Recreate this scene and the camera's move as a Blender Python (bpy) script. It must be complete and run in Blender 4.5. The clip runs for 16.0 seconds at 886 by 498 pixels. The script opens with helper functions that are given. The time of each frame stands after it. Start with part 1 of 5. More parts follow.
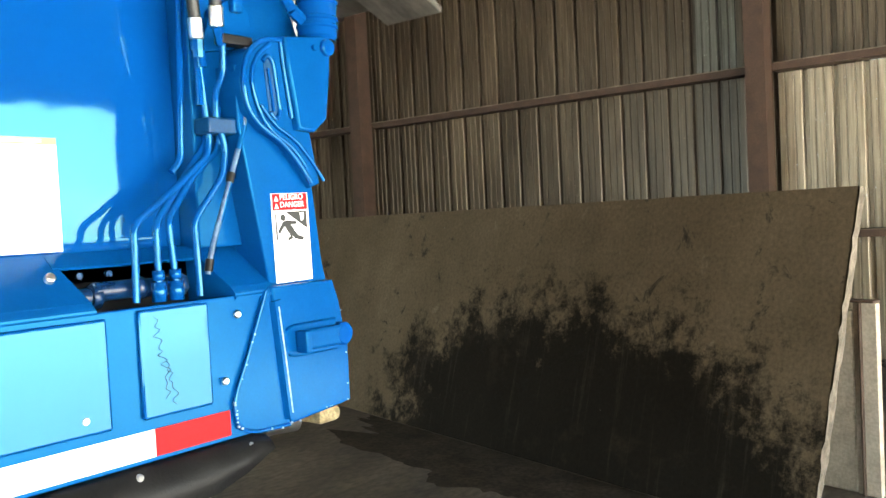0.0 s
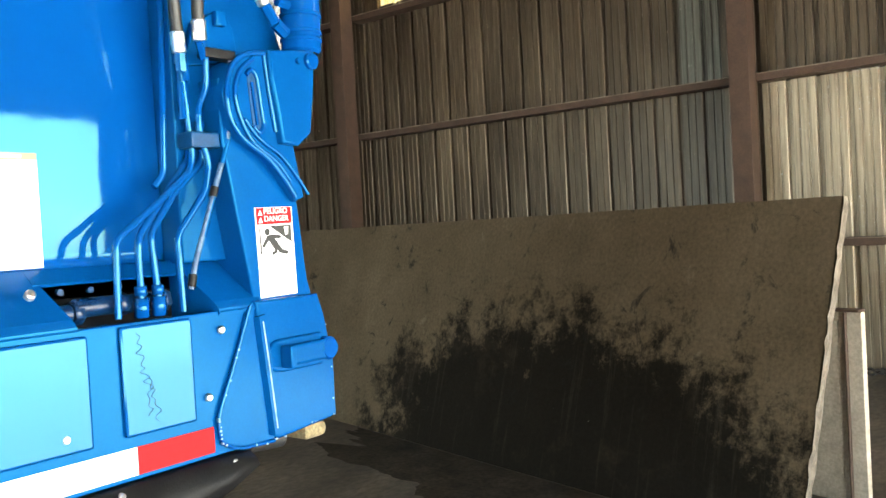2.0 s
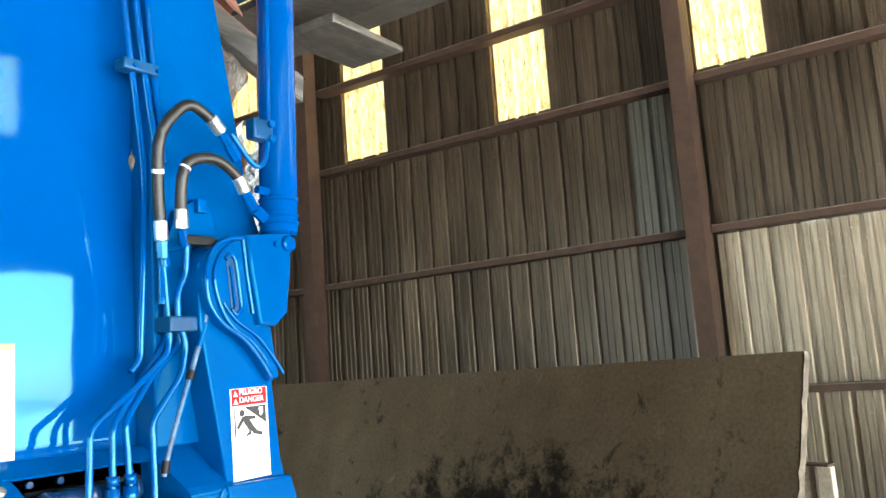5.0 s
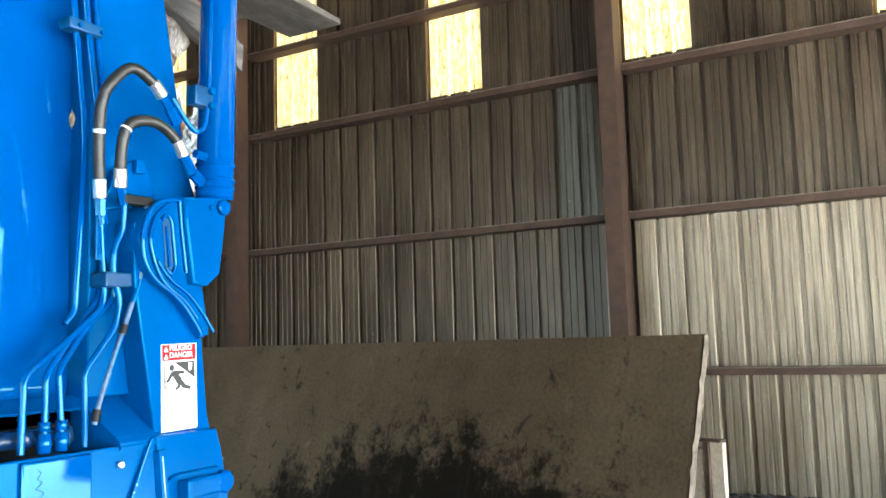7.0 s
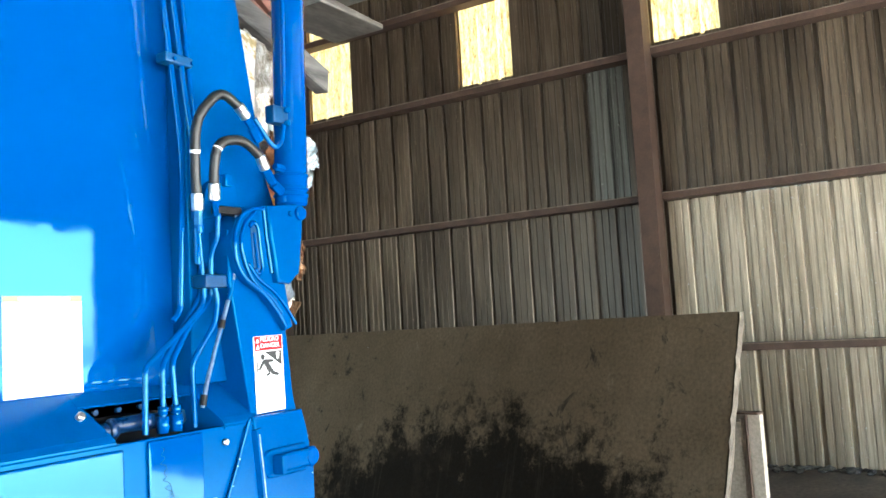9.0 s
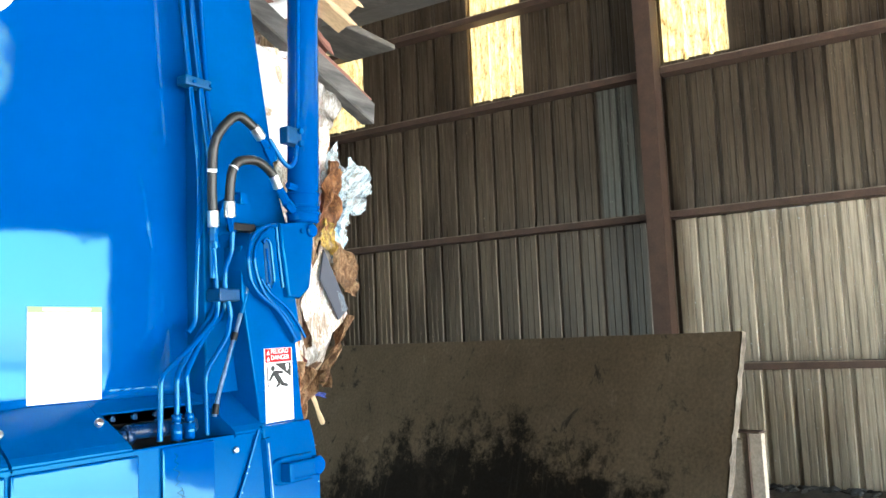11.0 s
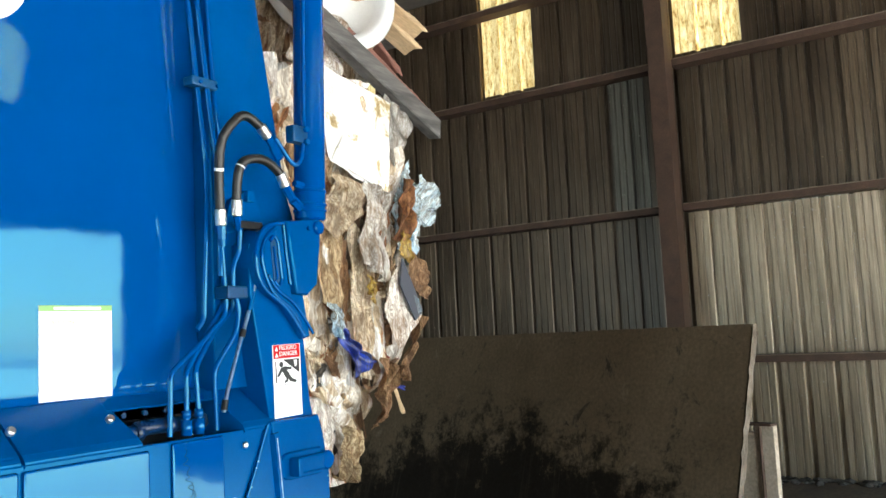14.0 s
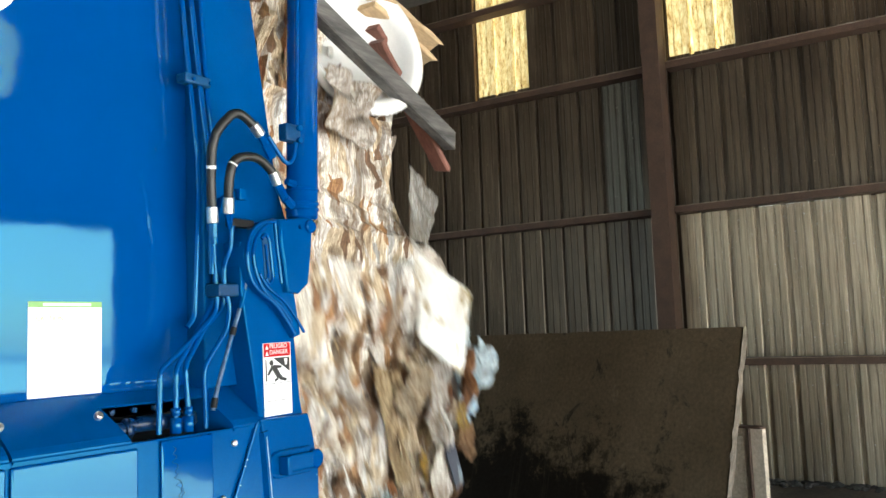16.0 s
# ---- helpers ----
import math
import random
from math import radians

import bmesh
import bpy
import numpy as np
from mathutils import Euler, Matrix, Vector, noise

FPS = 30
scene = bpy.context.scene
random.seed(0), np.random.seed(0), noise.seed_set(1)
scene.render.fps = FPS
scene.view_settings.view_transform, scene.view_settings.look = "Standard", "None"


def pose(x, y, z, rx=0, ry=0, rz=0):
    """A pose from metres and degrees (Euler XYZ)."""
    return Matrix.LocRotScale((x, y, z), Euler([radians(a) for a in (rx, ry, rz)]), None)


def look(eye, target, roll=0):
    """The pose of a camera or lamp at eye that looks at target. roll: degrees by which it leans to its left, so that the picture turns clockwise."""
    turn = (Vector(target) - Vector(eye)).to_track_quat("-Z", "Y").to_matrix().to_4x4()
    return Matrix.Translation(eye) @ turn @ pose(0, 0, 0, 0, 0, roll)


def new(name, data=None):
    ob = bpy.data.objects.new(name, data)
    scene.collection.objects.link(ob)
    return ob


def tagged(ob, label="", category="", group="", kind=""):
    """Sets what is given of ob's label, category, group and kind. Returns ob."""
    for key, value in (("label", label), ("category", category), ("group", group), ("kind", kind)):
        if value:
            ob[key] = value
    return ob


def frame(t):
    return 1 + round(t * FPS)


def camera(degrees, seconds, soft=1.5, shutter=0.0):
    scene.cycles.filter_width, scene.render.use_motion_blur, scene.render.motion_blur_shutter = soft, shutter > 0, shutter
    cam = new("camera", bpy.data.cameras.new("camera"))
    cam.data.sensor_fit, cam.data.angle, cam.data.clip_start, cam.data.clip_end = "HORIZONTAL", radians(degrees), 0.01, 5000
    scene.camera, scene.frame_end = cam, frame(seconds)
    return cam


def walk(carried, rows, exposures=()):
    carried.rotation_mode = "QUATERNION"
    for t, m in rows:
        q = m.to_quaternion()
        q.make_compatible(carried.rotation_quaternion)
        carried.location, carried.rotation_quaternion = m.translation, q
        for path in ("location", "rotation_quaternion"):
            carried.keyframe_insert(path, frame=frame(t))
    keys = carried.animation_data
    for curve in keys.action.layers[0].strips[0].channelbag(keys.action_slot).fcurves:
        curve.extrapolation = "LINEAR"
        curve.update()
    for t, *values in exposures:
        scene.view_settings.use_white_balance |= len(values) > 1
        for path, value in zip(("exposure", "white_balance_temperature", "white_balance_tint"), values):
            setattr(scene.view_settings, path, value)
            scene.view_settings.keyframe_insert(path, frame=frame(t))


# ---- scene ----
cam = camera(55.4, 16.0, shutter=0.7)
PATH = [
    (0, (0.011, -0.583, 1.702), (-1.239, 0.977, 1.63), -2.9),
    (0.5, (0.011, -0.583, 1.702), (-1.242, 0.975, 1.637), -2.9),
    (1, (0.011, -0.583, 1.703), (-1.236, 0.98, 1.637), -3.0),
    (1.5, (0.012, -0.579, 1.707), (-1.223, 0.993, 1.648), -2.9),
    (2, (0.011, -0.572, 1.709), (-1.216, 1.007, 1.66), -3.2),
    (2.5, (0.014, -0.571, 1.713), (-1.209, 1.011, 1.683), -3.0),
    (3, (0.014, -0.581, 1.73), (-1.211, 1.0, 1.766), -2.9),
    (3.5, (0.035, -0.597, 1.754), (-1.182, 0.985, 1.88), -3.5),
    (4, (0.049, -0.604, 1.771), (-1.146, 0.986, 1.979), -3.6),
    (4.2, (0.047, -0.608, 1.783), (-1.141, 0.982, 2.028), -3.7),
    (6.3, (0.011, -0.71, 1.802), (-1.052, 0.956, 2.11), -3.7),
    (6.5, (0.027, -0.73, 1.795), (-1.041, 0.929, 2.12), -3.2),
    (7, (0.098, -0.744, 1.779), (-0.891, 0.981, 1.991), -1.7),
    (7.5, (0.159, -0.811, 1.782), (-0.883, 0.885, 1.968), -1.2),
    (8, (0.175, -0.875, 1.786), (-0.922, 0.789, 1.96), -3.1),
    (8.2, (0.168, -0.907, 1.793), (-0.889, 0.782, 1.971), -3.9),
    (10.3, (0.201, -1.086, 1.785), (-0.871, 0.593, 1.971), -2.6),
    (10.5, (0.209, -1.084, 1.798), (-0.863, 0.592, 2.0), -2.5),
    (11, (0.236, -1.089, 1.796), (-0.837, 0.586, 2.006), -2.4),
    (11.5, (0.251, -1.097, 1.795), (-0.826, 0.575, 2.01), -2.5),
    (12, (0.26, -1.107, 1.798), (-0.851, 0.542, 2.016), -2.4),
    (12.5, (0.27, -1.106, 1.796), (-0.83, 0.551, 2.008), -2.4),
    (13, (0.28, -1.106, 1.795), (-0.818, 0.554, 2.0), -2.4),
    (13.5, (0.277, -1.1, 1.796), (-0.83, 0.555, 1.986), -2.7),
    (14, (0.273, -1.091, 1.798), (-0.83, 0.565, 1.996), -2.8),
    (14.5, (0.277, -1.086, 1.805), (-0.823, 0.573, 2.005), -2.7),
    (15, (0.281, -1.096, 1.81), (-0.808, 0.57, 2.007), -2.5),
    (15.5, (0.28, -1.09, 1.805), (-0.806, 0.577, 2.001), -2.4),
    (16, (0.277, -1.091, 1.8), (-0.812, 0.575, 1.996), -2.2),
]
walk(cam, [(t, look(eye, target, roll)) for t, eye, target, roll in PATH],
     exposures=[(t, s, float(np.interp(t, [0, 3, 6.5, 11, 14, 16], [6780, 6600, 5900, 5950, 6150, 6250])), 9) for t, s in ((0.0, 3.80), (2.5, 3.80), (4.0, 3.74), (8.0, 3.82), (10.5, 3.58), (12.0, 3.36), (13.0, 3.04), (16.0, 2.80))])

# ---- light: daylight through the open side of the shed, sun behind the back wall ----
SUN_EL, SUN_AZ = 35.0, 80.0          # azimuth from +y towards +x
world = bpy.data.worlds.new("sky")
scene.world = world
world.use_nodes = True
wn = world.node_tree
sky = wn.nodes.new("ShaderNodeTexSky")
sky.sky_type, sky.sun_disc = "NISHITA", False
sky.sun_elevation, sky.sun_rotation = radians(SUN_EL), radians(SUN_AZ)
sky.dust_density, sky.ozone_density = 1.2, 3.0
# thin broken cloud over the whole sky
wtc, wns, wrp, wmx = (wn.nodes.new(k) for k in ("ShaderNodeTexCoord", "ShaderNodeTexNoise", "ShaderNodeValToRGB", "ShaderNodeMix"))
wns.inputs["Scale"].default_value, wns.inputs["Detail"].default_value, wns.inputs["Roughness"].default_value = 3.6, 8, 0.62
wmp = wn.nodes.new("ShaderNodeMapping")
wmp.inputs["Scale"].default_value = (1.0, 1.0, 5.0)
wn.links.new(wtc.outputs["Generated"], wmp.inputs[0])
wn.links.new(wmp.outputs[0], wns.inputs["Vector"])
wrp.color_ramp.elements[0].position, wrp.color_ramp.elements[1].position = 0.43, 0.62
wn.links.new(wns.outputs[0], wrp.inputs[0])
wmx.data_type = "RGBA"
wn.links.new(wrp.outputs[0], wmx.inputs[0])
wn.links.new(sky.outputs[0], wmx.inputs[6])
wmx.inputs[7].default_value = (9.0, 10.6, 10.6, 1)
wn.links.new(wmx.outputs[2], wn.nodes["Background"].inputs[0])
wn.nodes["Background"].inputs[1].default_value = 0.125
sun = new("sun", bpy.data.lights.new("sun", "SUN"))
sun.data.energy, sun.data.angle, sun.data.color = 6.0, radians(0.6), (1.0, 0.94, 0.85)
sd = Vector((math.sin(radians(SUN_AZ)) * math.cos(radians(SUN_EL)), math.cos(radians(SUN_AZ)) * math.cos(radians(SUN_EL)), math.sin(radians(SUN_EL))))
sun.matrix_world = look(tuple(sd * 60), (0, 0, 0))


# ---- materials ----
def nodes(name):
    m = bpy.data.materials.new(name)
    m.use_nodes = True
    return m, m.node_tree.nodes, m.node_tree.links, m.node_tree.nodes["Principled BSDF"]


def ramp(n, l, src, stops):
    r = n.new("ShaderNodeValToRGB")
    e = r.color_ramp.elements
    while len(e) < len(stops):
        e.new(0.5)
    for k, (p, c) in zip(e, stops):
        k.position, k.color = p, (*c, 1) if len(c) == 3 else c
    l.new(src, r.inputs[0])
    return r.outputs[0]


def noise_tex(n, l, scale, detail=6, rough=0.6, stretch=(1, 1, 1), coords="Object", distort=0.0):
    tc, mp, t = n.new("ShaderNodeTexCoord"), n.new("ShaderNodeMapping"), n.new("ShaderNodeTexNoise")
    mp.inputs["Scale"].default_value = stretch
    l.new(n.new("ShaderNodeNewGeometry").outputs["Position"] if coords == "World" else tc.outputs[coords], mp.inputs[0])
    l.new(mp.outputs[0], t.inputs["Vector"])
    t.inputs["Scale"].default_value, t.inputs["Detail"].default_value = scale, detail
    t.inputs["Roughness"].default_value, t.inputs["Distortion"].default_value = rough, distort
    return t.outputs[0]


def mixc(n, l, fac, a, b, mode="MIX"):
    m = n.new("ShaderNodeMix")
    m.data_type, m.blend_type = "RGBA", mode
    for s, v in ((m.inputs[0], fac), (m.inputs[6], a), (m.inputs[7], b)):
        if hasattr(v, "default_value") or hasattr(v, "is_output"):
            l.new(v, s)
        elif isinstance(v, (int, float)):
            s.default_value = v
        else:
            s.default_value = (*v, 1)
    return m.outputs[2]


def bump(n, l, bsdf, height, strength, dist=0.01):
    b = n.new("ShaderNodeBump")
    b.inputs["Strength"].default_value, b.inputs["Distance"].default_value = strength, dist
    l.new(height, b.inputs["Height"])
    l.new(b.outputs[0], bsdf.inputs["Normal"])


def surface(name, dark, light, scale=8.0, rough=0.6, metal=0.0, fine=60.0, bump_s=0.2, stretch=(1, 1, 1), random_tint=0.0, coat=0.0, rough_var=0.15, spec=0.5, grain=0.75):
    """A mottled surface with variation at two scales and a fine relief."""
    m, n, l, b = nodes(name)
    big, small = noise_tex(n, l, scale, stretch=stretch), noise_tex(n, l, fine, 4, stretch=stretch)
    c = ramp(n, l, big, [(0.3, dark), (0.7, light)])
    g = ramp(n, l, small, [(0.3, (grain,) * 3), (0.7, (1.0 + (1 - grain) * 0.4,) * 3)])
    c = mixc(n, l, 1.0, c, g, "MULTIPLY")
    if random_tint:
        oi = n.new("ShaderNodeObjectInfo")
        t = ramp(n, l, oi.outputs["Random"], [(0.0, (1 - random_tint,) * 3), (1.0, (1 + random_tint * 0.6,) * 3)])
        c = mixc(n, l, 1.0, c, t, "MULTIPLY")
    l.new(c, b.inputs["Base Color"])
    r = n.new("ShaderNodeMapRange")
    r.inputs[3].default_value, r.inputs[4].default_value = max(0.02, rough - rough_var), min(1.0, rough + rough_var)
    l.new(big, r.inputs[0])
    l.new(r.outputs[0], b.inputs["Roughness"])
    b.inputs["Metallic"].default_value, b.inputs["Coat Weight"].default_value = metal, coat
    b.inputs["Coat IOR"].default_value = 1.45
    b.inputs["Coat Roughness"].default_value, b.inputs["Specular IOR Level"].default_value = 0.03, spec
    bump(n, l, b, small, bump_s, 0.004)
    return m


def plain(name, c, rough=0.5, metal=0.0, coat=0.0):
    return surface(name, tuple(v * 0.93 for v in c), c, 9.0, rough, metal, 90.0, 0.03, coat=coat, rough_var=0.06, grain=0.96)


PAINT = surface("blue_truck_paint", (0.0002, 0.052, 0.235), (0.0002, 0.057, 0.252), 2.0, 0.045, 0.0, 220.0, 0.01, rough_var=0.02, spec=0.5, grain=0.985)
PAINT.node_tree.nodes["Principled BSDF"].inputs["IOR"].default_value = 1.54
PAINT.node_tree.nodes["Principled BSDF"].inputs["Specular Tint"].default_value = (0.32, 1.0, 0.93, 1)
PAINT_TRIM = surface("blue_satin_paint", (0.0002, 0.052, 0.205), (0.0002, 0.063, 0.245), 5.0, 0.17, 0.0, 160.0, 0.05, rough_var=0.06, spec=0.3, grain=0.95)
PAINT_TRIM.node_tree.nodes["Principled BSDF"].inputs["Specular Tint"].default_value = (0.10, 0.8, 1.0, 1)
def wavy_coat(m):
    """Slightly uneven panel beating under the clear coat."""
    n, l = m.node_tree.nodes, m.node_tree.links
    b = n.new("ShaderNodeBump")
    b.inputs["Strength"].default_value, b.inputs["Distance"].default_value = 0.12, 0.012
    l.new(noise_tex(n, l, 3.2, 3, 0.5), b.inputs["Height"])
    l.new(b.outputs[0], n["Principled BSDF"].inputs["Normal"])
    return m


wavy_coat(PAINT)
# darker, rougher blue for clamps, sill, floor, slot and recess strip
PAINT_DK = surface("blue_paint_dark", (0.0004, 0.038, 0.115), (0.0006, 0.062, 0.185), 9.0, 0.42, 0.0, 120.0, 0.10, spec=0.3)
WHITE_DECAL = plain("white_decal", (0.85, 0.85, 0.83), 0.35)
RED_DECAL = plain("red_decal", (0.46, 0.008, 0.012), 0.35)
RED_DECAL.node_tree.nodes["Principled BSDF"].inputs["Specular IOR Level"].default_value = 0.1
BLACK_INK = plain("black_ink", (0.012, 0.012, 0.012), 0.5)
GREY_INK = plain("grey_ink", (0.58, 0.58, 0.58), 0.5)
GREEN_DECAL = plain("green_decal", (0.22, 0.42, 0.12), 0.4)
YELLOW_INK = plain("yellow_ink", (0.75, 0.62, 0.12), 0.5)
TAPE_WHITE = plain("white_reflective_tape", (0.86, 0.86, 0.86), 0.25, coat=0.5)
RUBBER = surface("black_rubber", (0.005, 0.005, 0.006), (0.013, 0.013, 0.013), 12.0, 0.45, 0.0, 150.0, 0.2, spec=0.2)
HOSE = surface("hydraulic_hose_rubber", (0.007, 0.0075, 0.007), (0.020, 0.020, 0.018), 20.0, 0.4, 0.0, 200.0, 0.2)
STEEL = surface("bright_zinc_steel", (0.55, 0.55, 0.54), (0.78, 0.78, 0.76), 25.0, 0.32, 0.9, 150.0, 0.1)
VALVE = surface("dark_valve_steel", (0.001, 0.014, 0.05), (0.003, 0.030, 0.10), 20.0, 0.3, 0.0, 120.0, 0.2)
SILVER_SLEEVE = surface("silver_braid_sleeve", (0.012, 0.05, 0.13), (0.09, 0.18, 0.30), 40.0, 0.4, 0.0, 260.0, 0.3)
RUST = surface("rust_brown_primer_steel", (0.060, 0.033, 0.021), (0.108, 0.061, 0.040), 5.0, 0.7, 0.0, 70.0, 0.25, random_tint=0.1)
CHASSIS = surface("chassis_black", (0.012, 0.012, 0.012), (0.03, 0.028, 0.025), 6.0, 0.6)
# pale blue for the painted glint flecks and the strip's edge line
PALE_EDGE = surface("pale_blue_edge_paint", (0.06, 0.16, 0.28), (0.30, 0.40, 0.50), 40.0, 0.4, 0.2, 200.0, 0.3)
# near-black that puts the valve recess's shade into the colour
RECESS_SHADE = surface("recess_shade_black", (0.0012, 0.0014, 0.002), (0.004, 0.0045, 0.006), 12.0, 0.5, 0.0, 90.0, 0.2, spec=0.15)
GLASS = plain("dark_cab_glass", (0.02, 0.025, 0.03), 0.05, coat=1.0)


DUST = surface("pale_dust", (0.13, 0.095, 0.065), (0.30, 0.245, 0.18), 6.0, 0.9, 0.0, 60.0, 0.3)
CREAM = surface("cream_block", (0.43, 0.35, 0.26), (0.64, 0.54, 0.42), 9.0, 0.85, 0.0, 50.0, 0.5)


def sheet_material(name, dark, light, rust, rust_amount, tint=0.22):
    """Old profiled steel sheet: grey-brown film, rust runs down the ribs, white specks."""
    m, n, l, b = nodes(name)
    big = noise_tex(n, l, 0.9, 5, 0.6, (1.6, 1, 0.5), "World")
    runs = noise_tex(n, l, 9.0, 6, 0.7, (2.2, 1, 0.10), "World")
    specks = noise_tex(n, l, 34.0, 8, 0.75, (1, 1, 0.7), "World")
    c = ramp(n, l, big, [(0.32, dark), (0.68, light)])
    rf = ramp(n, l, runs, [(0.48 - 0.1 * rust_amount, (0, 0, 0)), (0.78, (rust_amount,) * 3)])
    c = mixc(n, l, rf, c, rust)
    sp = ramp(n, l, specks, [(0.61, (0, 0, 0)), (0.68, (0.85, 0.85, 0.85))])
    fine = ramp(n, l, noise_tex(n, l, 14.0, 5, 0.7, (3.0, 1, 0.06), "World"), [(0.32, (0.62, 0.60, 0.57)), (0.64, (1.22, 1.22, 1.22))])
    c = mixc(n, l, 1.0, c, fine, "MULTIPLY")
    c = mixc(n, l, sp, c, tuple(min(0.7, v * 2.5) for v in light))
    oi = n.new("ShaderNodeObjectInfo")
    t = ramp(n, l, oi.outputs["Random"], [(0.0, (1 - tint,) * 3), (1.0, (1 + tint * 0.6,) * 3)])
    c = mixc(n, l, 1.0, c, t, "MULTIPLY")
    l.new(c, b.inputs["Base Color"])
    b.inputs["Specular IOR Level"].default_value, b.inputs["Roughness"].default_value, b.inputs["Metallic"].default_value = 0.5, 0.36, 0.4
    bump(n, l, b, specks, 0.15, 0.004)
    return m


SHEET = sheet_material("weathered_wall_sheet", (0.065, 0.048, 0.031), (0.176, 0.134, 0.088), (0.047, 0.027, 0.014), 0.8)
SHEET_PALE = sheet_material("galvanised_lower_sheet", (0.285, 0.230, 0.160), (0.49, 0.407, 0.293), (0.13, 0.085, 0.05), 0.55, 0.08)
SHEET_DULL = sheet_material("dull_blue_grey_sheet", (0.048, 0.037, 0.025), (0.106, 0.086, 0.060), (0.045, 0.03, 0.02), 0.7, 0.05)
SHEET_GREY = sheet_material("greenish_grey_patch_sheet", (0.100, 0.098, 0.080), (0.200, 0.198, 0.165), (0.05, 0.04, 0.03), 0.7, 0.05)


def skylight_material():
    m, n, l, b = nodes("yellowed_fibreglass")
    runs = noise_tex(n, l, 14.0, 12, 0.85, (1.5, 1, 0.45), "World", 0.3)
    c = ramp(n, l, runs, [(0.38, (0.22, 0.12, 0.045)), (0.45, (0.58, 0.45, 0.24)), (0.58, (0.84, 0.77, 0.56))])
    tr = n.new("ShaderNodeBsdfTranslucent")
    l.new(c, tr.inputs[0])
    l.new(c, b.inputs["Base Color"])
    b.inputs["Roughness"].default_value = 0.5
    mx = n.new("ShaderNodeMixShader")
    mx.inputs[0].default_value = 0.8
    l.new(b.outputs[0], mx.inputs[1])
    l.new(tr.outputs[0], mx.inputs[2])
    l.new(mx.outputs[0], n["Material Output"].inputs[0])
    return m


SKYLIGHT = skylight_material()


def slab_material():
    """Steel-trowelled concrete, brown-grey, with a greasy black mound-shaped stain and scuffs."""
    m, n, l, b = nodes("stained_concrete_slab")
    big, mid, fine = noise_tex(n, l, 1.3, 7, 0.65), noise_tex(n, l, 5.0, 8, 0.7, (1, 1, 0.7), distort=0.6), noise_tex(n, l, 40.0, 5, 0.7)
    c = ramp(n, l, big, [(0.3, (0.085, 0.060, 0.035)), (0.72, (0.153, 0.111, 0.069))])
    scuff = ramp(n, l, mid, [(0.62, (0, 0, 0)), (0.74, (0.45, 0.45, 0.45))])
    c = mixc(n, l, scuff, c, (0.30, 0.25, 0.18))
    tc, sep = n.new("ShaderNodeTexCoord"), n.new("ShaderNodeVectorMath")
    sep.operation = "SUBTRACT"
    l.new(tc.outputs["Object"], sep.inputs[0])
    sep.inputs[1].default_value = STAIN
    sc = n.new("ShaderNodeVectorMath")
    sc.operation = "MULTIPLY"
    l.new(sep.outputs[0], sc.inputs[0])
    sc.inputs[1].default_value = (0.33, 0.0, 0.60)
    ln = n.new("ShaderNodeVectorMath")
    ln.operation = "LENGTH"
    l.new(sc.outputs[0], ln.inputs[0])
    grit, patches = noise_tex(n, l, 9.0, 9, 0.8, (1, 1, 0.9)), noise_tex(n, l, 2.6, 10, 0.75, (1, 1, 1.0))
    ad, ad2 = n.new("ShaderNodeMath"), n.new("ShaderNodeMath")
    ad.operation = ad2.operation = "MULTIPLY_ADD"
    l.new(patches, ad.inputs[0])
    ad.inputs[1].default_value = 1.0
    l.new(ln.outputs["Value"], ad.inputs[2])
    l.new(grit, ad2.inputs[0])
    ad2.inputs[1].default_value = 0.75
    l.new(ad.outputs[0], ad2.inputs[2])
    mr = n.new("ShaderNodeMapRange")
    mr.interpolation_type = "SMOOTHSTEP"
    for i, v in ((1, 1.43), (2, 1.64), (3, 0.94), (4, 0.0)):
        mr.inputs[i].default_value = v
    l.new(ad2.outputs[0], mr.inputs[0])
    c = mixc(n, l, mr.outputs[0], c, (0.005, 0.004, 0.003))
    drag = ramp(n, l, noise_tex(n, l, 16.0, 7, 0.7, (1, 1, 0.05), distort=0.3), [(0.56, (0, 0, 0)), (0.70, (0.16, 0.16, 0.16))])
    c = mixc(n, l, drag, c, (0.15, 0.12, 0.085))
    brown = ramp(n, l, noise_tex(n, l, 2.1, 8, 0.7, distort=0.5), [(0.55, (0, 0, 0)), (0.72, (0.25, 0.25, 0.25))])
    c = mixc(n, l, brown, c, (0.075, 0.052, 0.034))
    blot = ramp(n, l, noise_tex(n, l, 3.2, 9, 0.75, (1, 1, 0.8), distort=1.0), [(0.60, (0, 0, 0)), (0.66, (0.8, 0.8, 0.8))])
    c = mixc(n, l, blot, c, (0.014, 0.012, 0.010))
    dots = ramp(n, l, noise_tex(n, l, 24.0, 6, 0.6), [(0.735, (0, 0, 0)), (0.75, (0.85, 0.85, 0.85))])
    c = mixc(n, l, dots, c, (0.45, 0.43, 0.38))
    g = ramp(n, l, fine, [(0.3, (0.66, 0.66, 0.66)), (0.7, (1.22, 1.22, 1.22))])
    c = mixc(n, l, 1.0, c, g, "MULTIPLY")
    l.new(c, b.inputs["Base Color"])
    b.inputs["Roughness"].default_value, b.inputs["Specular IOR Level"].default_value = 0.75, 0.10
    bump(n, l, b, mid, 0.25, 0.012)
    return m


